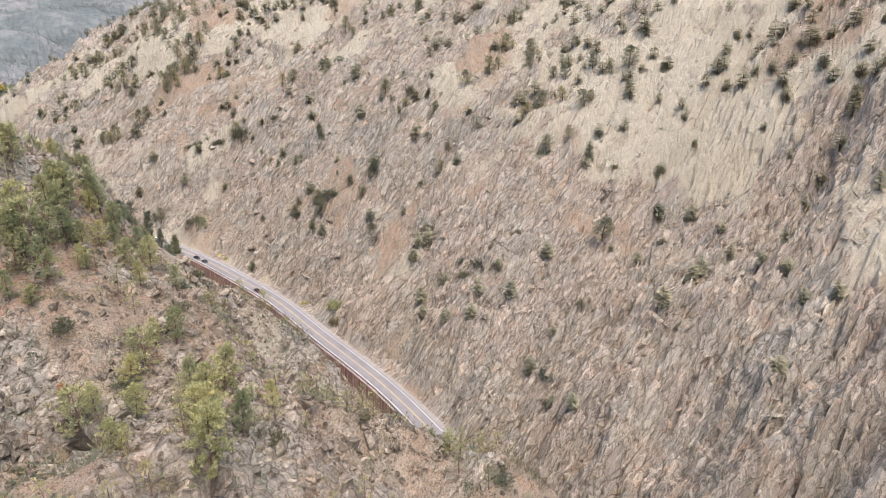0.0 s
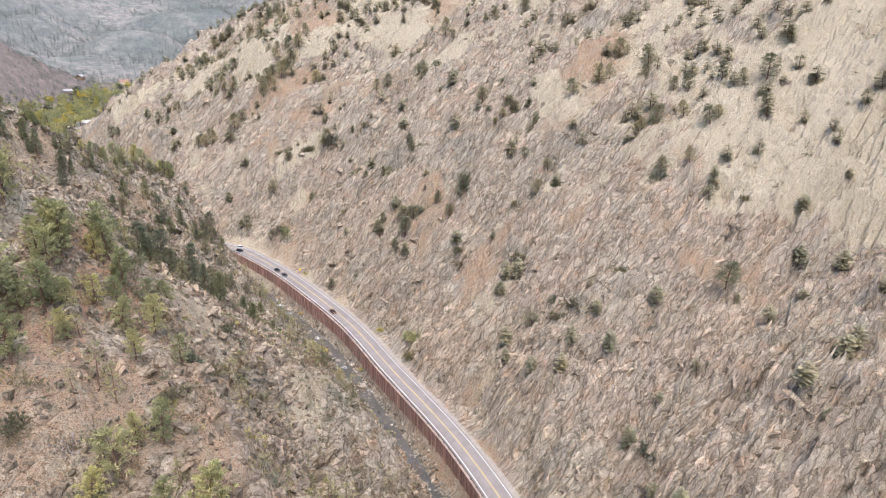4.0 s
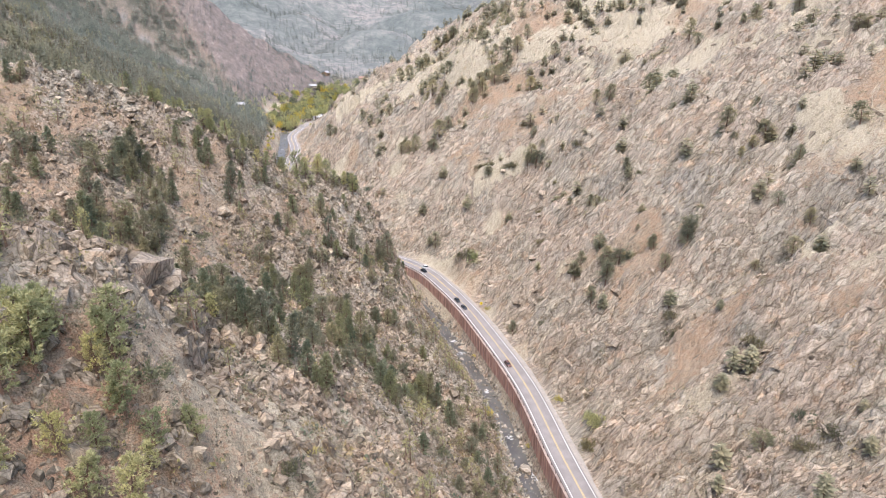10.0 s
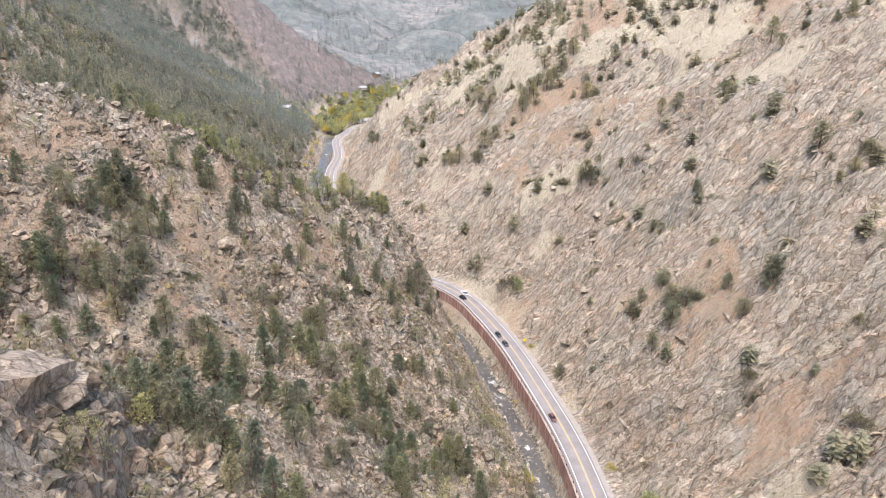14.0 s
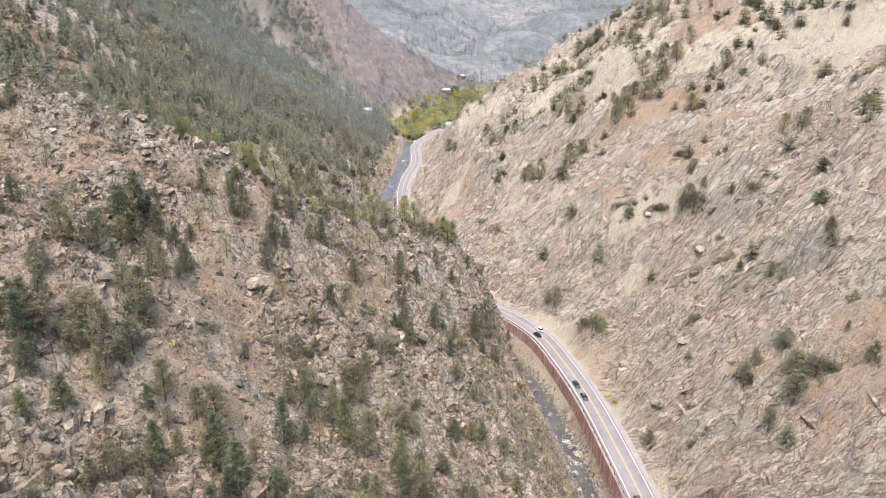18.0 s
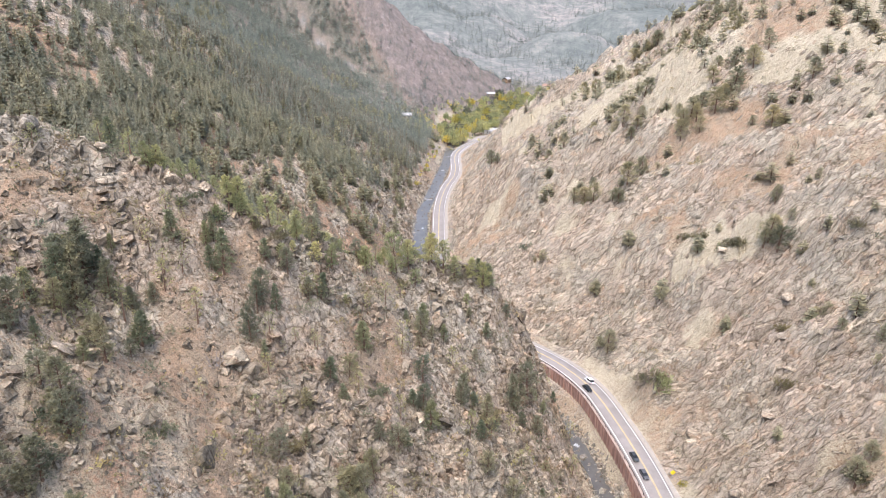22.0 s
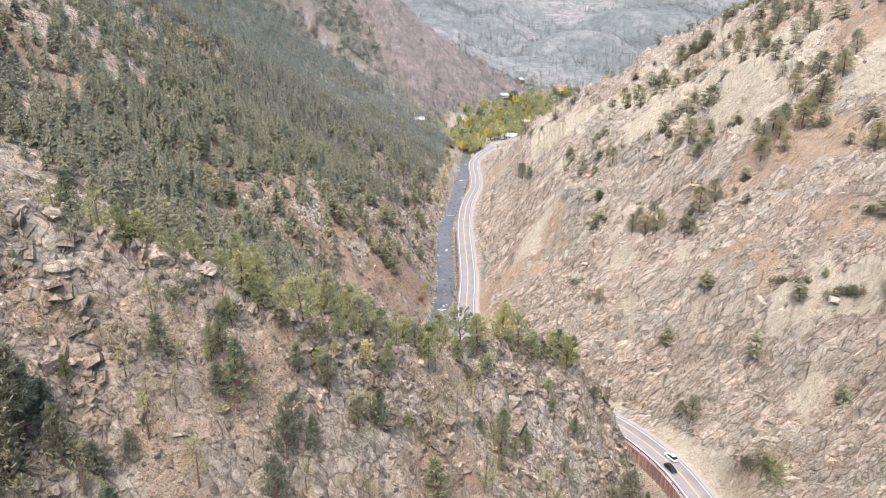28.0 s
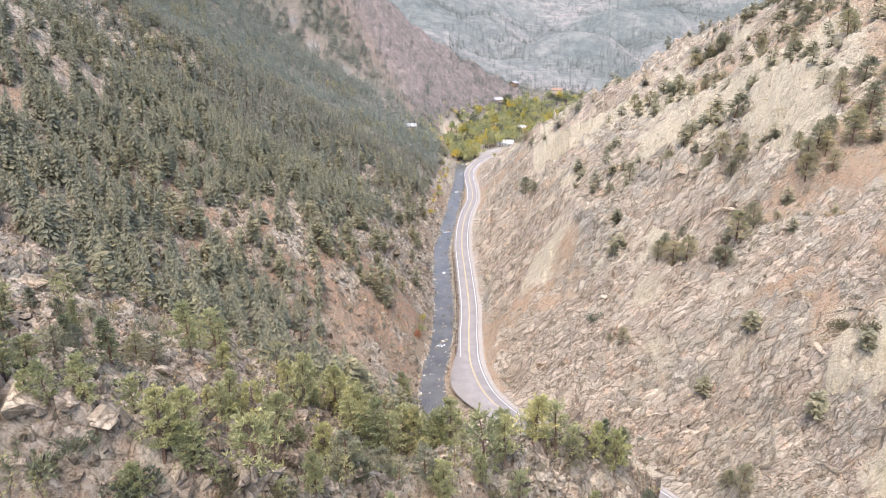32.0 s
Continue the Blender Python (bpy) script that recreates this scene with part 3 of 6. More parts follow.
# straw-grass meadows on the eastern slope: x, y, radius
MEADOWS = [(211, -111, 20), (206, -132, 20), (190, -91, 16), (247, -97, 26), (230, -120, 22), (211, 196, 18), (109, 273, 13), (118, 157, 9), (129, 150, 8), (110, 163, 7),
           (126, 250, 13), (128, 304, 17), (103, 310, 15), (72, 401, 14), (92, 398, 16), (182, 237, 15), (134, 262, 15), (80, 470, 16), (70, 540, 18), (85, 505, 16), (209, 208, 14), (165, -20, 9), (195, 20, 12)]
meadow = 0 * X
for cx, cy, rad in MEADOWS:
    meadow = np.maximum(meadow, 0.9 * np.exp(-((X - cx + 5 * fbm(X / 12, Y / 12, 2, 301)) ** 2 + (Y - cy + 5 * fbm(X / 12, Y / 12, 2, 303)) ** 2) / (rad * (0.8 if cy < 180 else 1.15)) ** 2))
streak = fbm((0.2 * X + 0.97 * Y + 0.06 * Z) / 7, (0.6 * X - 0.1 * Y + 0.75 * Z) / 40, 3, 305)
grass = np.clip(0.3 + 1.6 * meadow + 0.75 * fbm(X / 38, Y / 38, 4, 71) + EAST * (0.1 + 0.4 * smooth(50, 110, RR)) - 0.12 * WEST + 0.35 * smooth(560, 640, Y) - 0.8 * smooth(850, 1000, Y), 0, 1)
duff = np.clip(WEST * (0.42 + 0.3 * smooth(90, 190, Y) + 0.5 * fbm(X / 30, Y / 30, 3, 77)), 0, 1)
CHUTE = spline([(-190, 792, 95), (-167, 772, 85), (-157, 766, 73), (-137, 754, 55), (-121, 750, 47), (-90, 727, 23)], 8.0)
to_chute = np.abs(near(CHUTE, X, Y)[0]) + 5 * fbm(X / 20, Y / 20, 2, 91)
chute = (0.85 * (1 - smooth(3, 7, to_chute))) * (X < -88) * (X > -185)
red_side = smooth(-18, 18, (X + 19) * 0.69 + (Y - 724) * 0.74 + 12 * fbm(X / 40, Y / 40, 3, 311))
red = red_side * smooth(660, 700, Y) * smooth(-26, -12, Z) * smooth(-6, 6, spur(X, Y, FAR_SPUR, 0.95, 0.6) + 6 - bare(X, Y)) * (1 - chute)
woods = np.maximum(smooth(840, 960, Y), WEST * smooth(430, 560, Y) * smooth(4, 25, LL)) * (1 - red) * (1 - chute)
rock = np.clip(ROCKY + 0.1 - 1.5 * smooth(0.25, 0.6, meadow) + EAST * (0.4 * streak - 0.04) - 1.5 * red - 1.5 * chute - 0.8 * woods + 0.35 * fbm(X / 9, Y / 9, 3, 97) - 0.3 * EAST * smooth(90, 150, RR) + 0.12 * WEST - 0.6 * smooth(650, 900, Y), 0, 1)
for nm, values in (("rock", rock), ("grass", grass), ("duff", duff), ("chute", chute), ("red", red), ("woods", woods)):
    ground.data.attributes.new(nm, "FLOAT", "POINT").data.foreach_set("value", values.astype(np.float32).ravel())
tagged(ground, "dry rocky canyon slopes of leaning grey-tan slabs, straw grass and red soil", "ground", kind="structure")


def backdrop_material():
    """Wooded mountains some kilometres off, the veil of air between put in as a glow."""
    m, nt, b = shader("far_mountains", 1.0)
    b.inputs["Specular IOR Level"].default_value = 0.0
    co = nt.nodes.new("ShaderNodeNewGeometry").outputs["Position"]
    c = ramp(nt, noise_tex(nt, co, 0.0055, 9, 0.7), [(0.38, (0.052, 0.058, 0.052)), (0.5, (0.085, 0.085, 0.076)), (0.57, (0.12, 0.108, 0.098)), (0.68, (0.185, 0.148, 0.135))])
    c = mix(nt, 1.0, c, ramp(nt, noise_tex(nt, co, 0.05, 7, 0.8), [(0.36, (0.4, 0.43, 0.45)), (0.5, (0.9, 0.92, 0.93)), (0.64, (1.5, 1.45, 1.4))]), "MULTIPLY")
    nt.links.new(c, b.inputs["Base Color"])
    # faint blue-grey emission in place of real haze
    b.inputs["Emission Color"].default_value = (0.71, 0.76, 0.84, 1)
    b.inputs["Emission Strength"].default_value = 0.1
    return m


def mountain_z(x, y):
    return bare(x, y) + 6 * smooth(1000, 1050, y) - 3 + (60 * fbm(x / 300, y / 300, 3, 83) + 16 * fbm(x / 90, y / 90, 3, 81)) * smooth(1010, 1300, y)


bx, by = np.meshgrid(np.arange(-1500, 2301, 32.0), np.arange(1000, 3901, 25.0))
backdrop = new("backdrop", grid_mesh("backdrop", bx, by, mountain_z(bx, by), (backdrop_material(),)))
tagged(backdrop, "hazy blue-green wooded mountains in the distance", "mountains", kind="structure")


# ---------------------------------------------------------------- road, wall, rail and creek
def part(name, mesh, parent, label=""):
    ob = new(name, mesh)
    ob.parent = parent
    return tagged(ob, label)


def side(line):
    d = np.gradient(line[:, :2], axis=0)
    return np.stack([d[:, 1], -d[:, 0]], 1) / np.linalg.norm(d, axis=1)[:, None]


def strip(name, line, offsets, lifts, mat):
    """A ribbon along a line through the given offsets to its right."""
    n = side(line)
    off = [np.broadcast_to(o, len(line)) for o in offsets]
    x = np.stack([line[:, 0] + n[:, 0] * o for o in off], 1)
    y = np.stack([line[:, 1] + n[:, 1] * o for o in off], 1)
    z = np.stack([line[:, 2] + np.broadcast_to(h, len(line)) for h in lifts], 1)
    return grid_mesh(name, x, y, z, (mat,))


def asphalt_material():
    m, nt, b = shader("asphalt", 0.85)
    co = nt.nodes.new("ShaderNodeNewGeometry").outputs["Position"]
    c = ramp(nt, noise_tex(nt, co, 0.25, 5), [(0.3, (0.2, 0.18, 0.17)), (0.7, (0.26, 0.236, 0.225))])
    c = mix(nt, 1.0, c, ramp(nt, noise_tex(nt, co, 9, 3), [(0.3, (0.85, 0.85, 0.85)), (0.7, (1.15, 1.15, 1.15))]), "MULTIPLY")
    nt.links.new(c, b.inputs["Base Color"])
    bump(nt, b, noise_tex(nt, co, 20, 2), 0.2, 0.01)
    return m


def gravel_material():
    m, nt, b = shader("gravel", 0.95)
    co = nt.nodes.new("ShaderNodeNewGeometry").outputs["Position"]
    c = ramp(nt, noise_tex(nt, co, 0.5, 6, 0.7), [(0.3, (0.27, 0.24, 0.21)), (0.7, (0.36, 0.32, 0.285))])
    c = mix(nt, 1.0, c, ramp(nt, noise_tex(nt, co, 8, 4, 0.7), [(0.3, (0.7, 0.7, 0.7)), (0.7, (1.2, 1.2, 1.2))]), "MULTIPLY")
    nt.links.new(c, b.inputs["Base Color"])
    bump(nt, b, noise_tex(nt, co, 8, 4), 0.5, 0.06)
    return m


def paint_material(name, colour):
    m, nt, b = shader(name, 0.7)
    co = nt.nodes.new("ShaderNodeNewGeometry").outputs["Position"]
    worn = ramp(nt, noise_tex(nt, co, 1.6, 6, 0.75), [(0.25, tuple(v * 0.6 for v in colour)), (0.45, colour)])
    nt.links.new(worn, b.inputs["Base Color"])
    return m


M_ASPHALT, M_GRAVEL = asphalt_material(), gravel_material()
M_WHITE, M_YELLOW = paint_material("white_road_paint", (0.72, 0.7, 0.68)), paint_material("yellow_road_paint", (0.55, 0.41, 0.17))
road_y = ROAD[:, 1]
pull = 5.5 * np.exp(-((road_y - 212) / 16) ** 2)          # a paved turnout inside the bend
road = new("road", strip("road", ROAD, [-4.35 - pull, -4.3 - pull, 0, 3.95, 4.0], [-0.4, 0.1, 0.15, 0.1, -0.1], M_ASPHALT))
tagged(road, "grey asphalt two-lane canyon road with painted lines", "road", kind="structure")
for nm, at, wide, mat in (("edge_line", -3.45, 0.2, M_WHITE), ("edge_line", 3.35, 0.2, M_WHITE), ("centre_line", -0.16, 0.14, M_YELLOW), ("centre_line", 0.16, 0.14, M_YELLOW)):
    lift = 0.15 - 0.05 * abs(at) / 4.1 + 0.012
    part(nm, strip(nm, ROAD, [at - wide / 2, at + wide / 2], [lift, lift], mat), road)
wob = 0.5 * np.array([vnoise(np.array([k / 7.0]), np.array([0.5]), 3)[0] for k in range(len(ROAD))])
shoulder = new("shoulder", strip("shoulder", ROAD, [3.9, 4.6, 5.3 + wob, 6.9 + wob], [0.06, 0.05, 0.08, -0.5], M_GRAVEL))
tagged(shoulder, "pale gravel shoulder at the foot of the cut slope", "shoulder", kind="structure")


def box_mesh(name, x0, x1, y0, y1, z0, z1, mat, bevel=0.0):
    bm = bmesh.new()
    bmesh.ops.create_cube(bm, size=1)
    for v in bm.verts:
        v.co = ((x0 + x1) / 2 + v.co.x * (x1 - x0), (y0 + y1) / 2 + v.co.y * (y1 - y0), (z0 + z1) / 2 + v.co.z * (z1 - z0))
    if bevel:
        bmesh.ops.bevel(bm, geom=bm.edges[:], offset=bevel, segments=1, affect="EDGES")
    me = bpy.data.meshes.new(name)
    bm.to_mesh(me)
    bm.free()
    me.materials.append(mat)
    return me


def weathered_steel():
    m, nt, b = shader("rusty_steel", 0.8)
    co = nt.nodes.new("ShaderNodeNewGeometry").outputs["Position"]
    rnd = nt.nodes.new("ShaderNodeObjectInfo").outputs["Random"]
    c = ramp(nt, noise_tex(nt, co, 0.5, 6, 0.7, (3.0, 3.0, 0.35)), [(0.3, (0.2, 0.115, 0.09)), (0.5, (0.32, 0.2, 0.165)), (0.7, (0.42, 0.3, 0.255))])
    c = mix(nt, 1.0, c, ramp(nt, rnd, [(0, (0.78, 0.78, 0.8)), (1, (1.22, 1.18, 1.15))]), "MULTIPLY")
    nt.links.new(c, b.inputs["Base Color"])
    bump(nt, b, noise_tex(nt, co, 5, 4), 0.3, 0.03)
    return m


M_STEEL = weathered_steel()
M_CONCRETE = plain("pinkish_concrete", (0.34, 0.27, 0.23), 0.9, 0.25, 0.8)
M_RAIL = plain("dark_weathered_rail", (0.12, 0.09, 0.08), 0.6, 0.3, 2.0, 0.4)
M_POST = plain("dark_timber_post", (0.09, 0.07, 0.06), 0.9, 0.3, 4.0)

NS = side(ROAD)
wall = new("retaining_wall")
tagged(wall, "rust-red sheet-piled retaining wall under the road edge", "wall", kind="structure")
panel_mesh = bpy.data.meshes.new("panel")
bm = bmesh.new()
prof = [(-0.98, 0.0), (-0.72, 0.0), (-0.6, -0.22), (-0.2, -0.22), (-0.08, 0.0), (0.2, 0.0), (0.32, -0.22), (0.74, -0.22), (0.86, 0.0), (0.98, 0.0)]
rows = [[bm.verts.new((a, b - 0.1 * back, h)) for a, b in prof] for h, back in ((0, 0), (1, 0), (1, -4), (0, -4))]
for ra, rb in zip(rows, rows[1:] + rows[:1]):
    for k in range(len(prof) - 1):
        bm.faces.new((ra[k], ra[k + 1], rb[k + 1], rb[k]))
bm.to_mesh(panel_mesh)
bm.free()
panel_mesh.materials.append(M_STEEL)
pile_mesh = box_mesh("pile", -0.16, 0.16, -0.34, 0.3, 0, 1, M_STEEL, 0.02)
cap_mesh = box_mesh("coping", -1.02, 1.02, -0.25, 0.75, 0, 0.22, M_CONCRETE, 0.03)
first, last = np.argmax(road_y > -150), np.argmax(road_y > 172)
foot_pts = []
for k in range(first, last):
    x, y, z = ROAD[k] - np.array([*(NS[k] * 5.1), 0])
    a = math.degrees(math.atan2(-NS[k][0], NS[k][1]))
    base = float(ground_z(np.array([x - NS[k][0] * 0.9]), np.array([y - NS[k][1] * 0.9]))[0]) - 0.8
    base = min(base, z - 2.0)
    for mesh, nm, lift, h in ((panel_mesh, "panel", base, z + 0.0 - base), (pile_mesh, "pile", base, z + 0.02 - base), (cap_mesh, "coping", z - 0.02, 1.0)):
        ob = part(nm, mesh, wall)
        ox = -1.0 if nm == "pile" else 0.0
        ob.matrix_basis = pose(x, y, lift, 0, 0, a) @ Matrix.Diagonal((1, 1, h, 1)) @ pose(ox, 0, 0)
    foot_pts.append((x, y, base + 0.75))
foot = np.array(foot_pts)
footing = new("footing", strip("footing", foot, [-0.95, -0.9, 0.1], [-1.2, 0.2, 0.3], M_CONCRETE))
tagged(footing, "pale pinkish concrete ledge at the foot of the wall", "ledge", kind="structure")

rail = new("guard_rail")
tagged(rail, "low dark steel guard rail on posts along the road edge", "guard rail")
rk = np.arange(np.argmax(road_y > -170), np.argmax(road_y > 176))
rl = ROAD[rk] - np.c_[NS[rk] * 4.75, np.zeros(len(rk))]
part("beam", strip("beam", rl, [0.05, 0.11, 0.05, 0.11, 0.05], [0.86, 0.78, 0.7, 0.62, 0.54], M_RAIL), rail)
post_mesh = box_mesh("post", -0.09, 0.09, -0.09, 0.09, -0.3, 0.88, M_POST, 0.01)
for k in rk[::2]:
    ob = part("post", post_mesh, rail)
    p = ROAD[k] - np.array([*(NS[k] * 4.85), 0])
    ob.matrix_basis = pose(p[0], p[1], p[2] + 0.1, 0, 0, math.degrees(math.atan2(NS[k][1], NS[k][0])))

# dry-stone wall between the creek and the straight beyond the bend
low = new("stone_wall")
tagged(low, "low dark masonry wall between creek and road", "wall", kind="structure")
M_MASON = stone_material("dark_masonry", (0.6, 0.6, 0.62))
rng = random.Random(5)


def rock_shape(seed, sx=1.0, sy=1.0, sz=1.0, n=14):
    """An angular stone about one metre across."""
    r = random.Random(seed)
    bm = bmesh.new()
    for _ in range(n):
        v = Vector((r.gauss(0, 1), r.gauss(0, 1), r.gauss(0, 1))).normalized()
        q = max(abs(v.x), abs(v.y), abs(v.z))
        v = v * (0.5 * (0.55 + 0.45 / q) * r.uniform(0.85, 1.05))
        bm.verts.new((v.x * sx, v.y * sy, v.z * sz))
    hull = bmesh.ops.convex_hull(bm, input=bm.verts[:])
    bmesh.ops.delete(bm, geom=[g for g in hull["geom_interior"] if isinstance(g, bmesh.types.BMVert)], context="VERTS")
    bmesh.ops.triangulate(bm, faces=bm.faces[:])
    return bm


stone_meshes = []
for k in range(6):
    bm = rock_shape(300 + k, 1.3, 0.8, 0.7)
    me = bpy.data.meshes.new("stone")
    bm.to_mesh(me)
    bm.free()
    me.materials.append(M_MASON)
    stone_meshes.append(me)
for k in range(np.argmax(road_y > 232), np.argmax(road_y > 352)):
    for row in range(3):
        ob = part("stone", rng.choice(stone_meshes), low)
        p = ROAD[k] - np.array([*(NS[k] * (4.9 + rng.uniform(0, 0.25))), 0])
        ob.matrix_basis = pose(p[0], p[1] + rng.uniform(-0.3, 0.3) + 0.6 * (row % 2), p[2] - 0.2 - 1.0 * row, rng.uniform(-8, 8), rng.uniform(-8, 8), rng.uniform(80, 100)) @ Matrix.Scale(rng.uniform(1.5, 1.9), 4)


def water_material():
    m, nt, b = shader("creek_water", 0.28)
    co = nt.nodes.new("ShaderNodeNewGeometry").outputs["Position"]
    c = ramp(nt, noise_tex(nt, co, 0.12, 5), [(0.3, (0.06, 0.056, 0.052)), (0.7, (0.125, 0.118, 0.11))])
    foam = ramp(nt, noise_tex(nt, co, 0.5, 6, 0.75), [(0.62, (0, 0, 0)), (0.7, (1, 1, 1))])
    c = mix(nt, math_node(nt, "MULTIPLY", foam, 0.4), c, (0.42, 0.42, 0.43))
    nt.links.new(c, b.inputs["Base Color"])
    b.inputs["Specular IOR Level"].default_value = 0.3
    bump(nt, b, noise_tex(nt, co, 1.4, 4, 0.6), 0.35, 0.12)
    return m


cy = CREEK[:, 1]
half = np.interp(cy, [100, 180], [2.7, 4.3]) + 0.5 * np.exp(-((cy - 225) / 30) ** 2) + 0.5 * np.exp(-((cy - 320) / 60) ** 2) + 0.5 * vnoise(cy / 9, 0 * cy, 17)
creek = new("creek", strip("creek", CREEK, [-half, 0, half], [0, 0.0, 0], water_material()))
tagged(creek, "shallow grey mountain creek with small rapids", "water", kind="structure")
M_FOAM = plain("white_water", (0.6, 0.61, 0.62), 0.5, 0.25, 1.5)


# ---------------------------------------------------------------- scattering many small pieces as one mesh
def turned(rng, n, lean=0.25):
    """Random turns about z with a small lean, as matrices."""
    a = rng.uniform(0, 2 * np.pi, n)
    c, s = np.cos(a), np.sin(a)
    m = np.zeros((n, 3, 3))
    m[:, 0, 0], m[:, 0, 1], m[:, 1, 0], m[:, 1, 1], m[:, 2, 2] = c, -s, s, c, 1
    b = rng.normal(0, lean, (n, 2))
    l = np.tile(np.eye(3), (n, 1, 1))
    l[:, 0, 2], l[:, 2, 0] = b[:, 0], -b[:, 0]
    l[:, 1, 2], l[:, 2, 1] = b[:, 1], -b[:, 1]
    return l @ m


def spread(name, shapes, places, sizes, turns, rng, mats):
    """One mesh of many copies of a few (corners, triangles, material numbers) shapes."""
    cos, tris, idx, base = [], [], [], 0
    pick = rng.integers(0, len(shapes), len(places))
    for k, (co, tri, mi) in enumerate(shapes):
        w = np.nonzero(pick == k)[0]
        if not len(w):
            continue
        p = np.einsum("nij,vj->nvi", turns[w] * sizes[w][:, None, None] if sizes.ndim == 1 else turns[w] @ (np.eye(3) * sizes[w][:, None, :]), co) + places[w][:, None]
        cos.append(p.reshape(-1, 3))
        tris.append((tri[None] + (base + np.arange(len(w)) * len(co))[:, None, None]).reshape(-1, 3))
        idx.append(np.tile(mi, len(w)))
        base += len(w) * len(co)
    return tri_mesh(name, np.concatenate(cos), np.concatenate(tris), mats, np.concatenate(idx))


def rock_arrays(seed, *dims):
    bm = rock_shape(seed, *dims)
    bm.verts.index_update()
    co = np.array([v.co[:] for v in bm.verts])
    tri = np.array([[v.index for v in f.verts] for f in bm.faces])
    bm.free()
    return co, tri, np.zeros(len(tri), int)


def block_arrays(seed, sx, sy, sz, rough=0.3):
    """A broken block: a box with shifted corners and a chipped top."""
    q = np.random.default_rng(seed)
    co = np.array([(i, j, k) for i in (-0.5, 0.5) for j in (-0.5, 0.5) for k in (-0.5, 0.5)]) * (1 + q.normal(0, rough, (8, 3)).clip(-0.6, 0.5))
    co[co[:, 2] > 0, :2] *= q.uniform(0.45, 0.95)
    top = np.array([[q.normal(0, 0.12), q.normal(0, 0.12), 0.5 + q.uniform(0.0, 0.25)]])
    co = np.concatenate([co, top]) * (sx, sy, sz)
    quads = ((0, 1, 3, 2), (4, 6, 7, 5), (0, 4, 5, 1), (2, 3, 7, 6), (0, 2, 6, 4))
    tri = [t for a, b, c, d in quads for t in ((a, b, c), (a, c, d))] + [(1, 5, 8), (5, 7, 8), (7, 3, 8), (3, 1, 8)]
    return co, np.array(tri), np.zeros(len(tri), int)


def shard_arrays(seed, sx, sy, sz):
    """A splinter of broken rock, its foot in the ground: four feet, a short leaning ridge."""
    q = np.random.default_rng(seed)
    a = np.array([0.3, 1.8, 3.4, 5.0]) + q.normal(0, 0.3, 4)
    ring = np.stack([np.cos(a) * 0.55, np.sin(a) * 0.55, np.full(4, -0.35)], 1) * q.uniform(0.75, 1.2, (4, 1))
    ridge = np.array([[-0.25, q.normal(0, 0.15), q.uniform(0.3, 0.5)], [0.28, q.normal(0, 0.15), q.uniform(0.2, 0.5)]])
    ridge[:, 0] += q.normal(0, 0.12)
    co = np.concatenate([ring, ridge]) * (sx, sy, sz)
    tri = np.array([(0, 1, 5), (1, 4, 5), (1, 2, 4), (2, 3, 4), (3, 5, 4), (3, 0, 5)])
    return co, tri, np.zeros(len(tri), int)


SHARDS = [shard_arrays(k, 1.3, 0.85, 0.8) for k in range(14)]
STONES = [block_arrays(k, 1.2, 0.9, 0.75) for k in range(10)]
PEBBLES = [rock_arrays(k, 1.2, 0.9, 0.7, 10 + k % 3) for k in range(6)]
SLABS = [block_arrays(50 + k, 1.0, 0.3, 0.5, 0.22) for k in range(10)]


def sample(rng, n, x0, x1, y0, y1, keep):
    """Random plan points kept with a probability."""
    x, y = rng.uniform(x0, x1, n), rng.uniform(y0, y1, n)
    w = rng.uniform(0, 1, n) < keep(x, y)
    x, y = x[w], y[w]
    return np.stack([x, y, ground_z(x, y)], 1)


def stuff(name, mesh, label, category):
    return tagged(new(name, mesh), label, category, kind="stuff")


g = np.random.default_rng(4)
def along_strata(n):
    """Turns that lay a stone's length along the strata, give or take."""
    ax = np.array([0.62, -0.12, 0.74]) + g.normal(0, 0.17, (n, 3))
    ax /= np.linalg.norm(ax, axis=1)[:, None]
    nn = np.array([0.2, 0.97, 0.0]) + g.normal(0, 0.2, (n, 3))
    nn -= ax * (nn * ax).sum(1)[:, None]
    nn /= np.linalg.norm(nn, axis=1)[:, None]
    up = np.cross(ax, nn)
    flip = np.sign(up[:, 2:3] + 1e-9)
    return np.stack([ax, nn * flip, up * flip], 2)


# leaning slabs that stand out of the eastern slope
P = sample(g, 24000, 15, 250, -235, 420, lambda x, y: (field(RR, x, y) > 3) * (field(RR, x, y) < 230) * (0.1 + 0.9 * field(ROCKY, x, y) ** 1.3) * 0.72 * (field(meadow, x, y) < 0.3))
n = len(P)
T = along_strata(n)
sz = g.lognormal(-0.1, 0.7, n).clip(0.3, 2.8)
stuff("slab_rocks", spread("slab_rocks", SLABS, P + np.array([0.4, 0, -0.42]) * sz[:, None], np.stack([sz * g.uniform(1.5, 3.6, n), sz * 2.0, sz * 1.9], 1), T, g, (M_STONE,)), "leaning grey-tan rock slabs on the steep slope", "rocks")
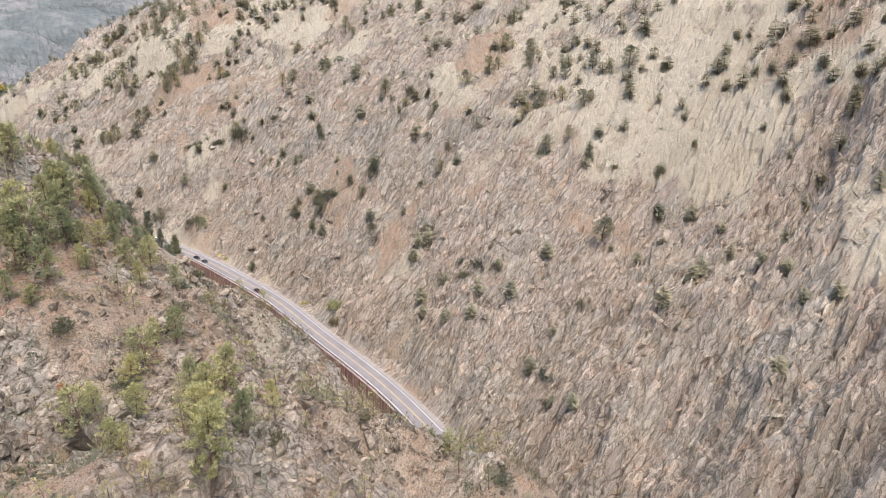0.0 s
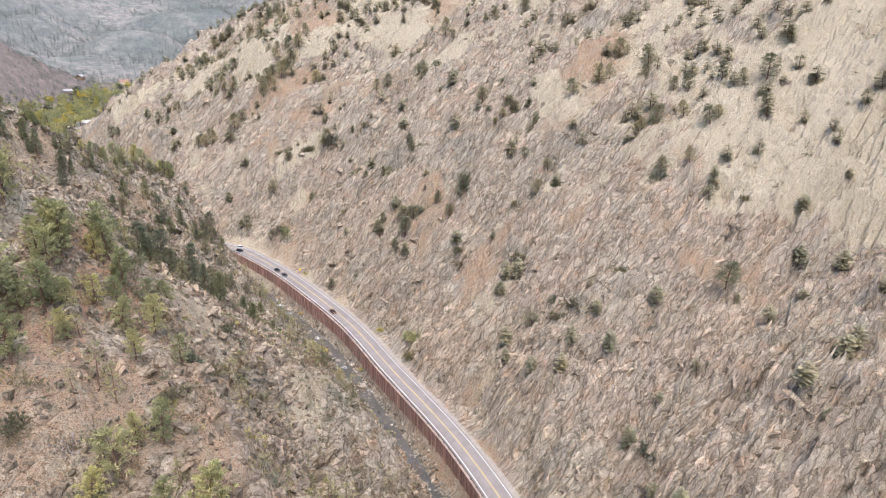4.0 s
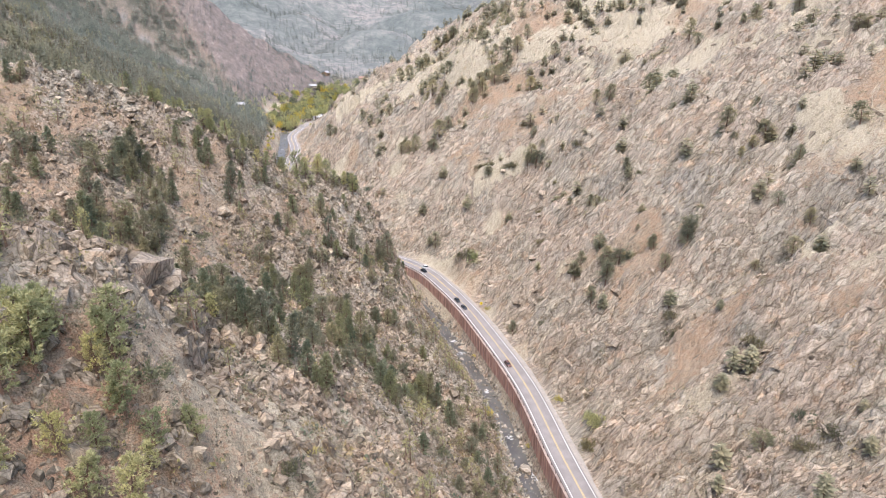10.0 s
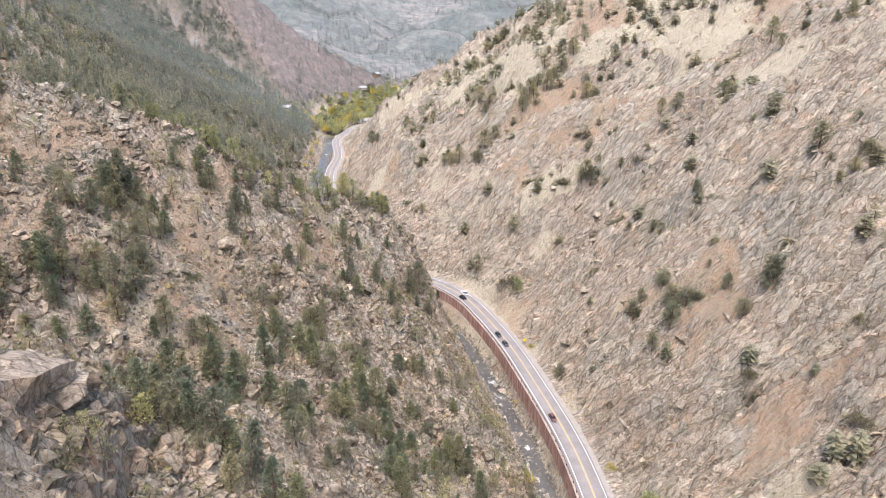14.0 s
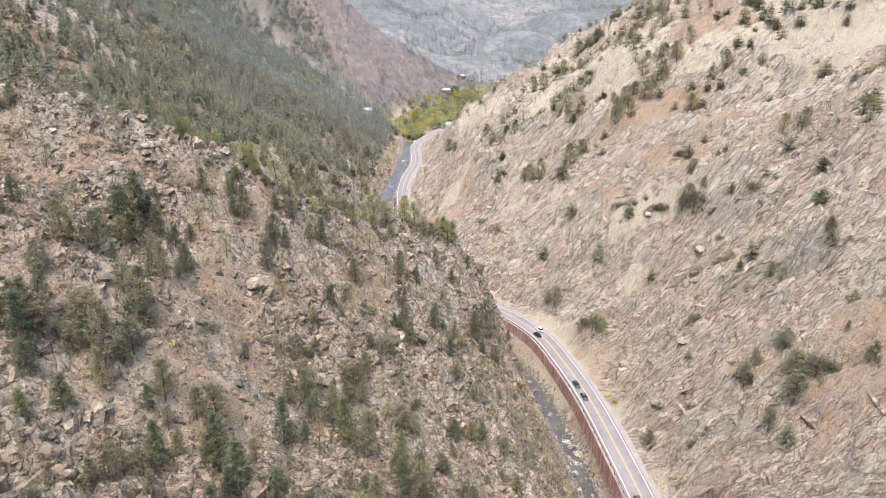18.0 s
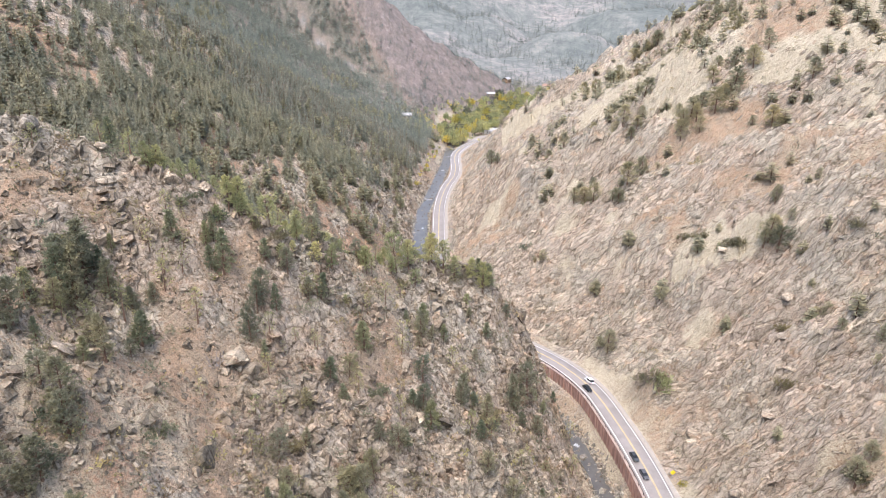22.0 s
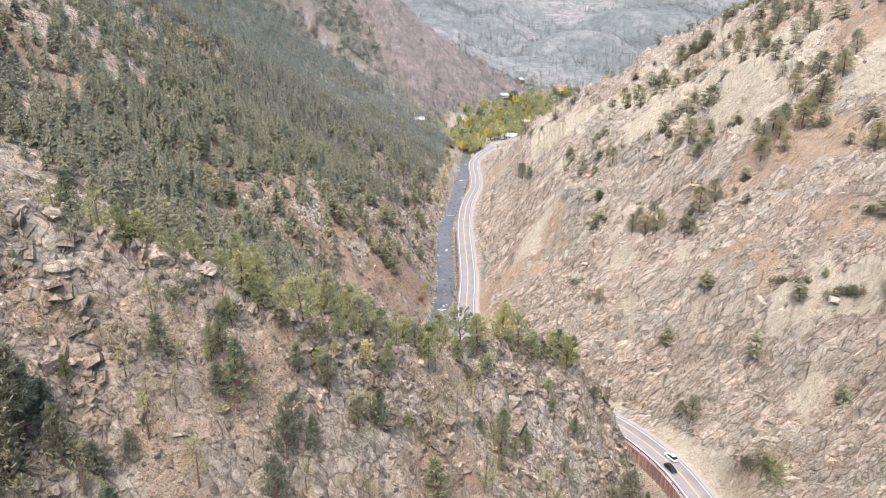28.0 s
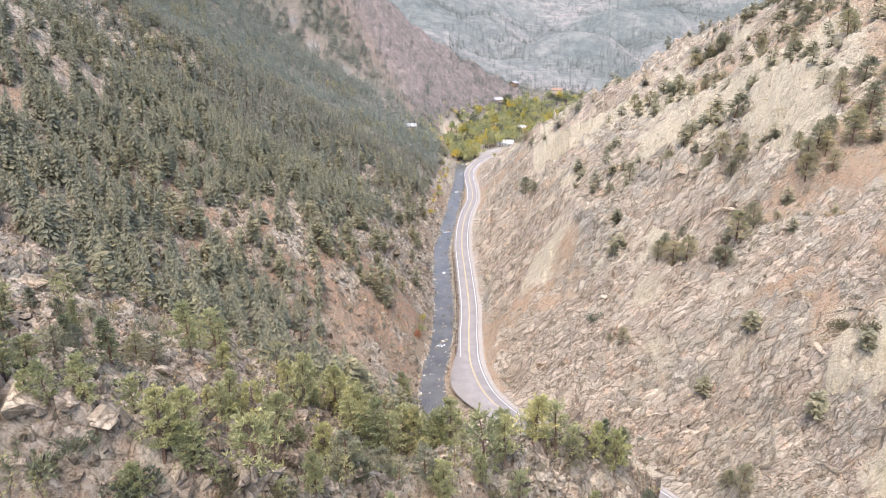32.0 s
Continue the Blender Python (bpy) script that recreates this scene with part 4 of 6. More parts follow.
# crags: large leaning slabs in clusters along the ribs
P = sample(g, 9000, 60, 235, -205, 330, lambda x, y: (field(RR, x, y) > 5) * (field(RR, x, y) < 150) * smooth(0.08, 0.4, fbm(x / 24, y / 24, 3, 265)) * 0.45)
n = len(P)
T = along_strata(n)
sz = g.lognormal(0.7, 0.35, n).clip(1.2, 3.6)
stuff("crags", spread("crags", SLABS, P + np.array([0.4, 0, -0.6]) * sz[:, None], np.stack([sz * g.uniform(1.8, 4.0, n), sz * g.uniform(1.4, 2.6, n), sz * 1.5], 1), T, g, (M_STONE,)), "large leaning rock slabs on the eastern slope", "rocks")
# blocks and scree on the western spurs
P = sample(g, 26000, -112, 70, -235, 240, lambda x, y: (field(LL, x, y) > 1) * (0.3 + 0.7 * field(ROCKY, x, y) ** 1.5) * 0.8)
n = len(P)
sz = g.lognormal(-0.5, 0.6, n).clip(0.22, 2.6)
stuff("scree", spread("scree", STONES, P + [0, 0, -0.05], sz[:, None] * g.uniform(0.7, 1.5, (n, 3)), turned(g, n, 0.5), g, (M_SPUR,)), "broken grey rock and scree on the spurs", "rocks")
# rubble, thick on the near western slopes
P = sample(g, 90000, -72, 64, -170, 112, lambda x, y: (field(LL, x, y) > 1) * (0.45 + 0.55 * field(ROCKY, x, y)))
n = len(P)
sz = (g.lognormal(-0.62, 0.5, n) * (0.6 + 0.9 * smooth(-0.2, 0.35, fbm(P[:, 0] / 11, P[:, 1] / 11, 3, 267)))).clip(0.2, 1.5)
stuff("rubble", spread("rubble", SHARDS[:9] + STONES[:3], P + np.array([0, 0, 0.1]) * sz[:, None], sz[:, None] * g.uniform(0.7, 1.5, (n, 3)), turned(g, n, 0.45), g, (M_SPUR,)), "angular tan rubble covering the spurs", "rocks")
P = sample(g, 62000, 60, 235, -205, 330, lambda x, y: (field(RR, x, y) > 2) * (field(meadow, x, y) < 0.3) * (1 - 0.75 * smooth(110, 150, field(RR, x, y))) * (0.1 + 0.9 * field(ROCKY, x, y) ** 2) * (0.3 + 0.7 * smooth(-0.2, 0.3, fbm(x / 26, y / 26, 3, 263))))
n = len(P)
T = along_strata(n)
T = np.where((g.uniform(0, 1, n) < 0.18)[:, None, None], turned(g, n, 0.45), T)
sz = (g.lognormal(-0.7, 0.7, n) * (0.55 + 0.9 * smooth(-0.25, 0.35, fbm(P[:, 0] / 19, P[:, 1] / 19, 3, 261)))).clip(0.18, 1.9)
stuff("slope_rubble", spread("slope_rubble", SHARDS, P, sz[:, None] * np.stack([g.uniform(1.8, 5.5, n), g.uniform(0.4, 0.9, n), g.uniform(0.5, 1.0, n)], 1), T, g, (M_STONE,)), "splintered tan rock over the eastern slope", "rocks")
P = sample(g, 30000, -180, 10, 112, 460, lambda x, y: (field(LL, x, y) > 1) * (field(LL, x, y) < 120) * (0.3 + 0.7 * field(ROCKY, x, y)) * smooth(130, 40, field(LL, x, y)))
n = len(P)
sz = g.lognormal(-0.1, 0.55, n).clip(0.35, 3.0)
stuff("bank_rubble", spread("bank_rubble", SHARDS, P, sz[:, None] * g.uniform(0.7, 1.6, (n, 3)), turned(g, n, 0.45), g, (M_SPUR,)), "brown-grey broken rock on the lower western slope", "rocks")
# stones in and beside the creek
CS = side(CREEK)
k = np.concatenate([g.integers(np.argmax(cy > -160), np.argmax(cy > 190), 6000), g.integers(np.argmax(cy > 190), np.argmax(cy > 600), 3000)])
bank = np.interp(cy[k], [100, 180], [2.9, 4.6])
off = np.where(g.uniform(0, 1, len(k)) < 0.12, g.uniform(-0.9, 0.9, len(k)) * bank, np.where(g.uniform(0, 1, len(k)) < 0.6, 1, -1) * (bank + np.abs(g.normal(0, 1.3, len(k))) - 0.5))
P = np.stack([CREEK[k, 0] + CS[k, 0] * off, CREEK[k, 1] + CS[k, 1] * off + g.uniform(-1, 1, len(k)), CREEK[k, 2]], 1)
w = (near(ROAD, P[:, 0], P[:, 1])[0] < -5.9)
P, k = P[w], k[w]
n = len(P)
sz = g.lognormal(-0.4, 0.5, n).clip(0.25, 2.0)
P[:, 2] = np.maximum(ground_z(P[:, 0], P[:, 1]) + 0.05, CREEK[k, 2] - 0.05)
stuff("creek_stones", spread("creek_stones", PEBBLES[:2] + SHARDS[:3], P, sz[:, None] * g.uniform(0.8, 1.3, (n, 3)), turned(g, n, 0.4), g, (M_PALE,)), "pale rounded stones lining the creek", "stones")

EAST_PINES = (
    [(191, -41, 13), (198, -44, 13), (181, -62, 12.6), (224, -56, 11.6), (204, -66, 10.8), (229, -73, 12.7), (217, -45, 11.6), (211, 1, 12.6), (230, -12, 12.8), (237, 12, 12.1), (184, 16, 13), (197, 15, 13), (181, 54, 13), (221, 145, 13), (191, 131, 13), (173, 140, 13), (137, 85, 9.1), (133, 152, 10.6), (124, 223, 13), (135, 234, 13), (116, 246, 13), (99, 246, 12.5), (150, 76, 9), (144, 19, 10.3), (171, -8, 8.8), (162, -12, 8.6), (116, 53, 9.7), (122, 38, 10.7), (129, 41, 10.8), (154, -112, 13), (182, -84, 7.7), (116, -61, 9.1)],
    [(98, 28, 9), (92, 61, 8.4), (125, -124, 6.1), (266, 119, 13), (260, 74, 12.4), (190, 237, 13), (172, 256, 13), (244, 123, 13), (152, 199, 13), (187, 129, 13), (189, 90, 10.9), (182, 32, 9.2), (172, 32, 6.8), (132, 138, 11.5), (136, 76, 9.7), (133, 103, 7.9), (133, 40, 7.6), (138, 32, 8.6), (142, 17, 12.3), (125, 44, 11), (163, -1, 7.1), (85, 218, 12.1), (106, 217, 10.4), (120, 238, 10), (111, 244, 7.2), (95, 278, 12.6), (101, 240, 11.4), (122, 219, 13), (137, 222, 13), (130, 258, 12.2), (173, 213, 12.7), (130, 141, 13)],
    [(136, 153, 9), (132, 110, 9.8), (79, 146, 11.1), (80, 280, 11.1), (61, 203, 7.8), (98, 211, 11.9), (150, 236, 13), (158, 238, 13), (120, 276, 13), (104, 309, 13), (108, 381, 13), (114, 373, 13), (128, 226, 13), (141, 240, 9.8), (155, 251, 13), (135, 350, 13), (149, 336, 13), (155, 306, 12), (45, 355, 12.9), (82, 222, 13), (94, 208, 10.6), (133, 269, 10.5), (174, 336, 13), (167, 287, 13), (141, 385, 12.6), (155, 382, 13), (128, 370, 13), (167, 363, 13)],
)
EAST_BUSHES = (
    [(180, -63, 6), (120, 153, 6), (115, 162, 6), (128, 2, 6), (147, -74, 6), (185, -96, 3.3), (135, -31, 5.6), (119, -69, 4), (88, -20, 6), (89, 119, 6), (104, -125, 6), (130, -60, 6), (126, -72, 4), (180, 53, 6), (124, 149, 6), (128, -1, 6), (86, 120, 6), (101, 48, 5.6), (112, 40, 4.3), (117, 53, 6), (170, 134, 6), (121, 150, 6), (126, 114, 6), (120, 96, 4.7), (146, 120, 6), (121, 247, 6), (111, 245, 4.8), (116, 240, 4.3), (111, 169, 6), (56, 221, 6)],
)
# pines of the near spur, firs of the gullies, trees round the bend and pines of the crest: x, y, height
NEAR_PINES = [(-44, -151, 8.8), (-43, -164, 6.1), (-37, -154, 5.8), (-30, -165, 9.8), (-23, -154, 9), (-27, -168, 7.1), (-35, -175, 10.8), (-31, -143, 7.3), (-25, -141, 6.4), (-40, -130, 7.6), (-40, -123, 10.2), (-41, -118, 10.5), (-35, -123, 8), (-24, -107, 7.7), (-32, -110, 7.5), (-37, -104, 7.6), (-23, -111, 6.3), (-19, -162, 4.8), (13, -170, 4.6), (-31, -111, 8.5), (-21, -122, 6.6), (-25, -116, 5.3), (-33, -115, 6.7), (-26, -108, 5.5), (-34, -111, 6.9), (-32, -122, 5.7)]
GULLY_FIRS = [(-18, -67, 8), (-13, -65, 9.4), (-8, -67, 9.3), (3, 3, 11), (-4, -71, 9.2), (2, -74, 8), (18, -3, 11), (20, -40, 10.7), (39, 8, 11), (45, 11, 10.4), (14, 0, 11), (46, -4, 9.9), (-46, 11, 9), (-17, 41, 8.1), (-47, -16, 11), (-35, 3, 9), (-44, 24, 11.7), (-17, -18, 11), (-12, -23, 11), (-25, -22, 9.4), (-11, -67, 8.4), (-8, -7, 10.3), (1, -35, 10), (10, -19, 9.9), (20, -12, 10.7), (41, 9, 11), (29, 57, 9), (13, 68, 8.2), (-24, 41, 8.9), (-31, -75, 5.1), (6, 27, 7)]
BEND_TREES = [(-44, 28, 12), (-46, 24, 9.9), (-37, -11, 11.3), (-28, -10, 8.2), (-35, 15, 8.2), (41, 78, 12), (37, 75, 9.9), (-19, -10, 10.3), (-47, -11, 11), (-49, 6, 9), (4, 22, 7.8), (-6, 10, 7.1), (-18, 35, 6.7), (-7, 49, 6.2), (13, 65, 6.6), (23, 56, 8), (31, 98, 8), (-40, 28, 7.6)]
CREST_PINES = [(-39, 47, 5.7), (-38, 48, 5.1), (-39, 55, 5.3), (-33, 48, 4.4), (-31, 50, 4.8), (-29, 54, 4.7), (-25, 50, 7.0), (-23, 51, 6.4), (-41, 96, 8.5), (-41, 107, 8.1), (-31, 84, 7.2), (-18, 54, 7.3), (-24, 83, 8.7), (-22, 92, 9.3), (-13, 56, 5.2), (-18, 86, 8.0), (-15, 95, 9.5), (-12, 93, 8.4), (-9, 94, 8.5), (-5, 99, 10.0), (-2, 100, 8.4), (1, 100, 10.5), (6, 80, 9.3), (9, 83, 8.2), (14, 89, 8.1), (18, 91, 9.3), (21, 92, 6.3), (29, 95, 8.9), (0, 68, 6.6), (-6, 57, 5.5), (-9, 54, 4.9), (-31, 80, 5.6), (-28, 85, 7.8), (-26, 99, 7.6), (-24, 104, 7.9), (-19, 100, 9.8), (-15, 103, 9.0), (-13, 197, 10.5), (-26, 47, 3.8), (-15, 50, 4.0)]
WEST_BUSHES = (
    [(-41, -138, 5), (-22, -135, 5), (-25, -127, 5), (-19, -128, 5), (-28, -118, 5), (-43, -124, 5), (-21, -167, 2.8), (18, -179, 5), (-16, -109, 5), (-21, -106, 5), (-46, -130, 4.6), (-2, -162, 3.4), (-36, -145, 4.6), (-20, -113, 5), (-34, -122, 5), (-18, -126, 4.7), (33, -2, 5), (25, -11, 5), (-6, -105, 4.3), (-16, -39, 5), (64, 7, 5), (-12, -118, 4.4), (32, -44, 5), (-20, -87, 4.9), (10, -27, 5), (-17, -70, 5), (45, -14, 5), (17, 28, 5), (5, 39, 5), (17, 46, 5), (13, 23, 5), (-25, 9, 4.8)],
    [(-9, 24, 4.6), (-37, 2, 4.6), (-50, 7, 4.3), (-27, 47, 2.9), (-16, 53, 3.6), (-9, 60, 4), (7, 78, 4.4), (24, 95, 4.8), (31, 100, 5), (-33, 45, 2.9), (-20, 51, 3.5), (-31, 47, 2.3)],
)


# ---------------------------------------------------------------- plants
def tuft(rng, at, out, size, blades, wide=0.24):
    """A spray of needles or leaves: narrow triangles that fan out from one point."""
    co, tri = [], []
    for _ in range(blades):
        d = np.array(out) + rng.normal(0, 0.55, 3)
        d /= np.linalg.norm(d) + 1e-6
        w = np.cross(d, rng.normal(0, 1, 3))
        w /= np.linalg.norm(w) + 1e-6
        a = np.array(at) - d * size * 0.15
        k = len(co)
        co += [a, a + d * size * 0.65 + w * size * wide, a + d * size * 1.1, a + d * size * 0.6 - w * size * wide]
        tri += [(k, k + 1, k + 2), (k, k + 2, k + 3)]
    return co, tri


def tube(points, radii, sides=6):
    co, tri = [], []
    for p, r in zip(points, radii):
        for k in range(sides):
            a = 2 * math.pi * k / sides
            co.append((p[0] + r * math.cos(a), p[1] + r * math.sin(a), p[2]))
    for j in range(len(points) - 1):
        for k in range(sides):
            a, b = j * sides + k, j * sides + (k + 1) % sides
            tri += [(a, b, b + sides), (a, b + sides, a + sides)]
    return co, tri


def join(pieces):
    co, tri, base = [], [], 0
    for c, t in pieces:
        co += list(c)
        tri += [tuple(i + base for i in f) for f in t]
        base += len(c)
    return np.array(co, float), np.array(tri, int)


def pine_arrays(seed, kind, limbs, tufts, blades, full=True):
    """Trunk and crown of a conifer 8 m high. kind: open (ponderosa), cone (fir) or squat."""
    rng = np.random.default_rng(seed)
    H = 8.0
    bend = rng.normal(0, 0.25, 2)
    axis = lambda h: np.array([bend[0] * (h / H) ** 2, bend[1] * (h / H) ** 2, h])
    hs = np.linspace(-0.6, H * 0.96, 7 if full else 3)
    r0 = 0.2 if kind != "squat" else 0.24
    wood = [tube([axis(h) for h in hs], [r0 * (1 - 0.9 * max(h, 0) / H) * (1.3 if h < 0 else 1) for h in hs], 6 if full else 3)]
    crown = []
    low = {"open": 0.15, "cone": 0.08, "squat": 0.12}[kind]
    for k in range(limbs):
        f = low + (1 - low) * ((k + rng.uniform(0, 1)) / limbs) ** 0.9
        a = k * 2.4 + rng.normal(0, 0.4)
        g = (f - low) / (1 - low)
        if kind == "cone":
            reach = 2.05 * (1 - g) ** 0.85 + 0.2
        elif kind == "open":
            reach = 2.0 * math.sin(math.pi * min(0.3 + 0.68 * g, 1)) ** 0.75 + 0.2
        else:
            reach = 2.5 * math.sin(math.pi * (0.22 + 0.72 * g)) ** 0.8 + 0.2
        reach *= rng.uniform(0.55, 1.15)
        rise = {"open": 0.25, "cone": -0.12, "squat": 0.4}[kind] + 0.3 * g
        p = axis(f * H * 0.97)
        d = np.array([math.cos(a), math.sin(a), rise + rng.normal(0, 0.12)])
        end = p + d * reach
        w = np.cross(d, (0, 0, 1.0))
        w /= np.linalg.norm(w)
        t = 0.05 * (1 - 0.6 * g)
        if full:
            wood.append(([p + w * t, p - w * t, p + np.array([0, 0, -2 * t]), end], [(0, 1, 3), (1, 2, 3), (2, 0, 3)]))
        for j in range(tufts):
            s = rng.uniform(0.35, 1.05) if tufts > 1 else 0.8
            at = p + d * reach * s + rng.normal(0, 0.13, 3) * (1 + reach * 0.4)
            out = d * 0.6 + np.array([0, 0, 0.45]) + rng.normal(0, 0.3, 3)
            crown.append(tuft(rng, at, out, rng.uniform(0.42, 0.75) * (0.8 if tufts > 8 else 1.05 if tufts > 4 else 1.5 if tufts > 2 else 2.1), blades, 0.12 if tufts > 4 else 0.24 if tufts > 2 else 0.4))
    crown.append(tuft(rng, axis(H * 0.95), (0, 0, 1), 0.6, blades + 2, 0.15))
    return join(wood), join(crown)


def bush_arrays(seed, tufts, blades, flat=0.7, wide=0.16):
    """A low many-stemmed shrub 2 m across."""
    rng = np.random.default_rng(seed)
    wood, leaf = [], []
    lobes = rng.normal(0, 0.45, (6, 2))
    for k in range(tufts):
        c = lobes[k % 6]
        v = rng.normal(0, 1, 3)
        v[2] = abs(v[2])
        v /= np.linalg.norm(v)
        r = rng.uniform(0.45, 1.0)
        p = np.array([c[0] + v[0] * 0.6 * r, c[1] + v[1] * 0.6 * r, v[2] * 1.25 * r * flat + 0.05])
        leaf.append(tuft(rng, p, v + [0, 0, 0.3], rng.uniform(0.19, 0.34) * (1 if tufts > 60 else 1.4 if tufts > 20 else 1.6), blades, wide if tufts > 60 else 0.33 if tufts > 20 else 0.2))
    for k in range(9):
        p = rng.normal(0, 0.55, 2)
        wood.append(tube([(p[0] * 0.2, p[1] * 0.2, -0.25), (p[0] * 0.6, p[1] * 0.6, 0.5), (p[0], p[1], 1.0 * flat + 0.3)], [0.05, 0.035, 0.01], 3))
    return join(wood), join(leaf)


def plant(name, arrays, bark, leaf, crown_name):
    """A plant of two parts on an Empty at its foot; its own place is far below, and it is only copied."""
    (wc, wt), (lc, lt) = arrays
    e = new(name)
    part("trunk" if crown_name == "crown" else "stem", tri_mesh("trunk", wc, wt, (bark,)), e)
    part(crown_name, tri_mesh(crown_name, lc, lt, (leaf,)), e)
    return e


def put(proto, x, y, size, rng, label, category, group, name=None, sink=0.15, tall=1.0, z=None, stout=1.0):
    z = float(ground_z(np.array([x]), np.array([y]))[0]) if z is None else z
    m = pose(x, y, z - sink, rng.uniform(-4, 4), rng.uniform(-4, 4), rng.uniform(0, 360)) @ Matrix.Diagonal((size * stout, size * stout, size * tall, 1))
    ob = copy_thing(proto, m)
    return tagged(ob, label, category, group)


def drop(protos):
    for p in protos:
        for c in p.children:
            bpy.data.objects.remove(c)
        bpy.data.objects.remove(p)


OPEN = [plant("pine_tree", pine_arrays(k, "open", 38, n, 6 + n // 9), M_BARK, m, "crown") for k, n, m in ((1, 10, M_PINE), (2, 10, M_PINE), (3, 11, M_BRIGHT), (4, 11, M_BRIGHT))]
CONE = [plant("fir_tree", pine_arrays(k, "cone", 48, 9, 6), M_BARK, m, "crown") for k, m in ((11, M_DARK), (12, M_DARK), (13, M_PINE))]
HAZED_PINES = [plant("pine_tree", pine_arrays(k, "open", 38, 10, 7), M_BARK, M_HAZED_PINE, "crown") for k in (5, 6, 7)]
SQUAT = [plant("juniper_tree", pine_arrays(k, "squat", 36, 7, 6), M_BARK, m, "crown") for k, m in ((21, M_PINE), (22, M_BRIGHT))]
BUSH = [plant("shrub", bush_arrays(k, 200, 4), M_TWIG, m, "foliage") for k, m in ((31, M_SHRUB), (32, M_SAGE), (33, M_SHRUB))]
YBUSH = plant("autumn_shrub", bush_arrays(35, 210, 3, 0.9), M_TWIG, M_GOLD, "foliage")
RBUSH = plant("red_shrub", bush_arrays(36, 200, 3, 0.8), M_TWIG, M_RUST, "foliage")
BARE = plant("bare_shrub", bush_arrays(37, 60, 1, 1.0), M_TWIG, M_TWIG, "twig_crown")
GREEN = plant("willow_shrub", bush_arrays(38, 260, 3, 0.95), M_TWIG, M_BRIGHT, "foliage")

r = random.Random(9)
for some in EAST_PINES:
    for x, y, h in [q for a, b, c in some for q in ((a, b, c), (a + r.uniform(-9, 9), b + r.uniform(-9, 9), c * r.uniform(0.45, 0.9)))]:
        if near(ROAD, np.array([float(x)]), np.array([float(y)]))[0][0] < 9 or field(meadow, np.array([float(x)]), np.array([float(y)]))[0] > 0.45:
            continue
        h = min(h * 0.82, 10.5)
        up = x > 150 or y > 200
        p = r.choice(HAZED_PINES if up else (HAZED_PINES[0], HAZED_PINES[1], CONE[2], SQUAT[0]))
        put(p, x, y, h / 8 * r.uniform(0.9, 1.08), r, "olive-green pine on the dry rocky eastern slope", "tree", "pines of the eastern slope", tall=r.uniform(0.85, 1.05), stout=r.uniform(1.2, 1.6))
for some in EAST_BUSHES:
    for x, y, h in some:
        put(r.choice(BUSH), x, y, min(h, 4.2) / 1.5, r, "dusty grey-green shrub among slope rocks", "shrub", "shrubs of the eastern slope")
for some, kinds, label, beside in (
        (NEAR_PINES, (OPEN[2], OPEN[3], SQUAT[1]), "yellow-green pine rooted on the rocky near spur", 5),
        (GULLY_FIRS, (CONE[0], CONE[1], CONE[2], OPEN[1]), "dark green fir in the western gully", 4),
        (BEND_TREES, (CONE[0], CONE[2], OPEN[1], OPEN[0]), "dark olive-green conifer on the spur at the bend", 4),
        (CREST_PINES, (OPEN[2], OPEN[3], OPEN[2], SQUAT[1]), "light yellow-green pine on the rocky crest", 4)):
    for x, y, h in some:
        put(r.choice(kinds), x, y, h / 8, r, label, "tree", "pines of the western spurs", tall=r.uniform(0.95, 1.1), stout=r.uniform(0.9, 1.15))
        for _ in range(2 if some is GULLY_FIRS else 1):
            put(r.choice(kinds), x + r.uniform(-beside, beside), y + r.uniform(-beside, beside), h / 8 * r.uniform(0.4, 0.85), r, label, "tree", "pines of the western spurs", stout=r.uniform(0.95, 1.25))
for some in WEST_BUSHES:
    for x, y, h in some:
        if y < -60 and r.random() < 0.4:
            put(r.choice((SQUAT[1], OPEN[2])), x, y, min(h, 4.5) / 7, r, "young yellow-green pine between broken rocks", "tree", "young pines of the western spurs")
        else:
            put(r.choice(BUSH), x, y, min(h, 3.2) / 1.6, r, "green shrub between broken rocks", "shrub", "shrubs of the western spurs")

# small firs and pines in the gullies of the spurs
gully = np.random.default_rng(77)
P = sample(gully, 620, -75, 60, -62, 98, lambda x, y: (field(LL, x, y) > 5) * (0.1 + 0.9 * smooth(-0.25, 0.45, fbm(x / 20, y / 20, 3, 213))) * (1 - 0.7 * smooth(5, 45, x) * smooth(15, 60, y)))[:240]
for k, (x, y, z) in enumerate(P):
    fir = k % 2 == 0
    put(r.choice(CONE if fir else (OPEN[0], OPEN[1], SQUAT[0])), float(x), float(y), r.uniform(0.4, 0.9), r, "small dark green fir in a rocky gully" if fir else "small olive-green pine between broken rocks", "tree", "small conifers of the gullies", stout=r.uniform(1.1, 1.4))

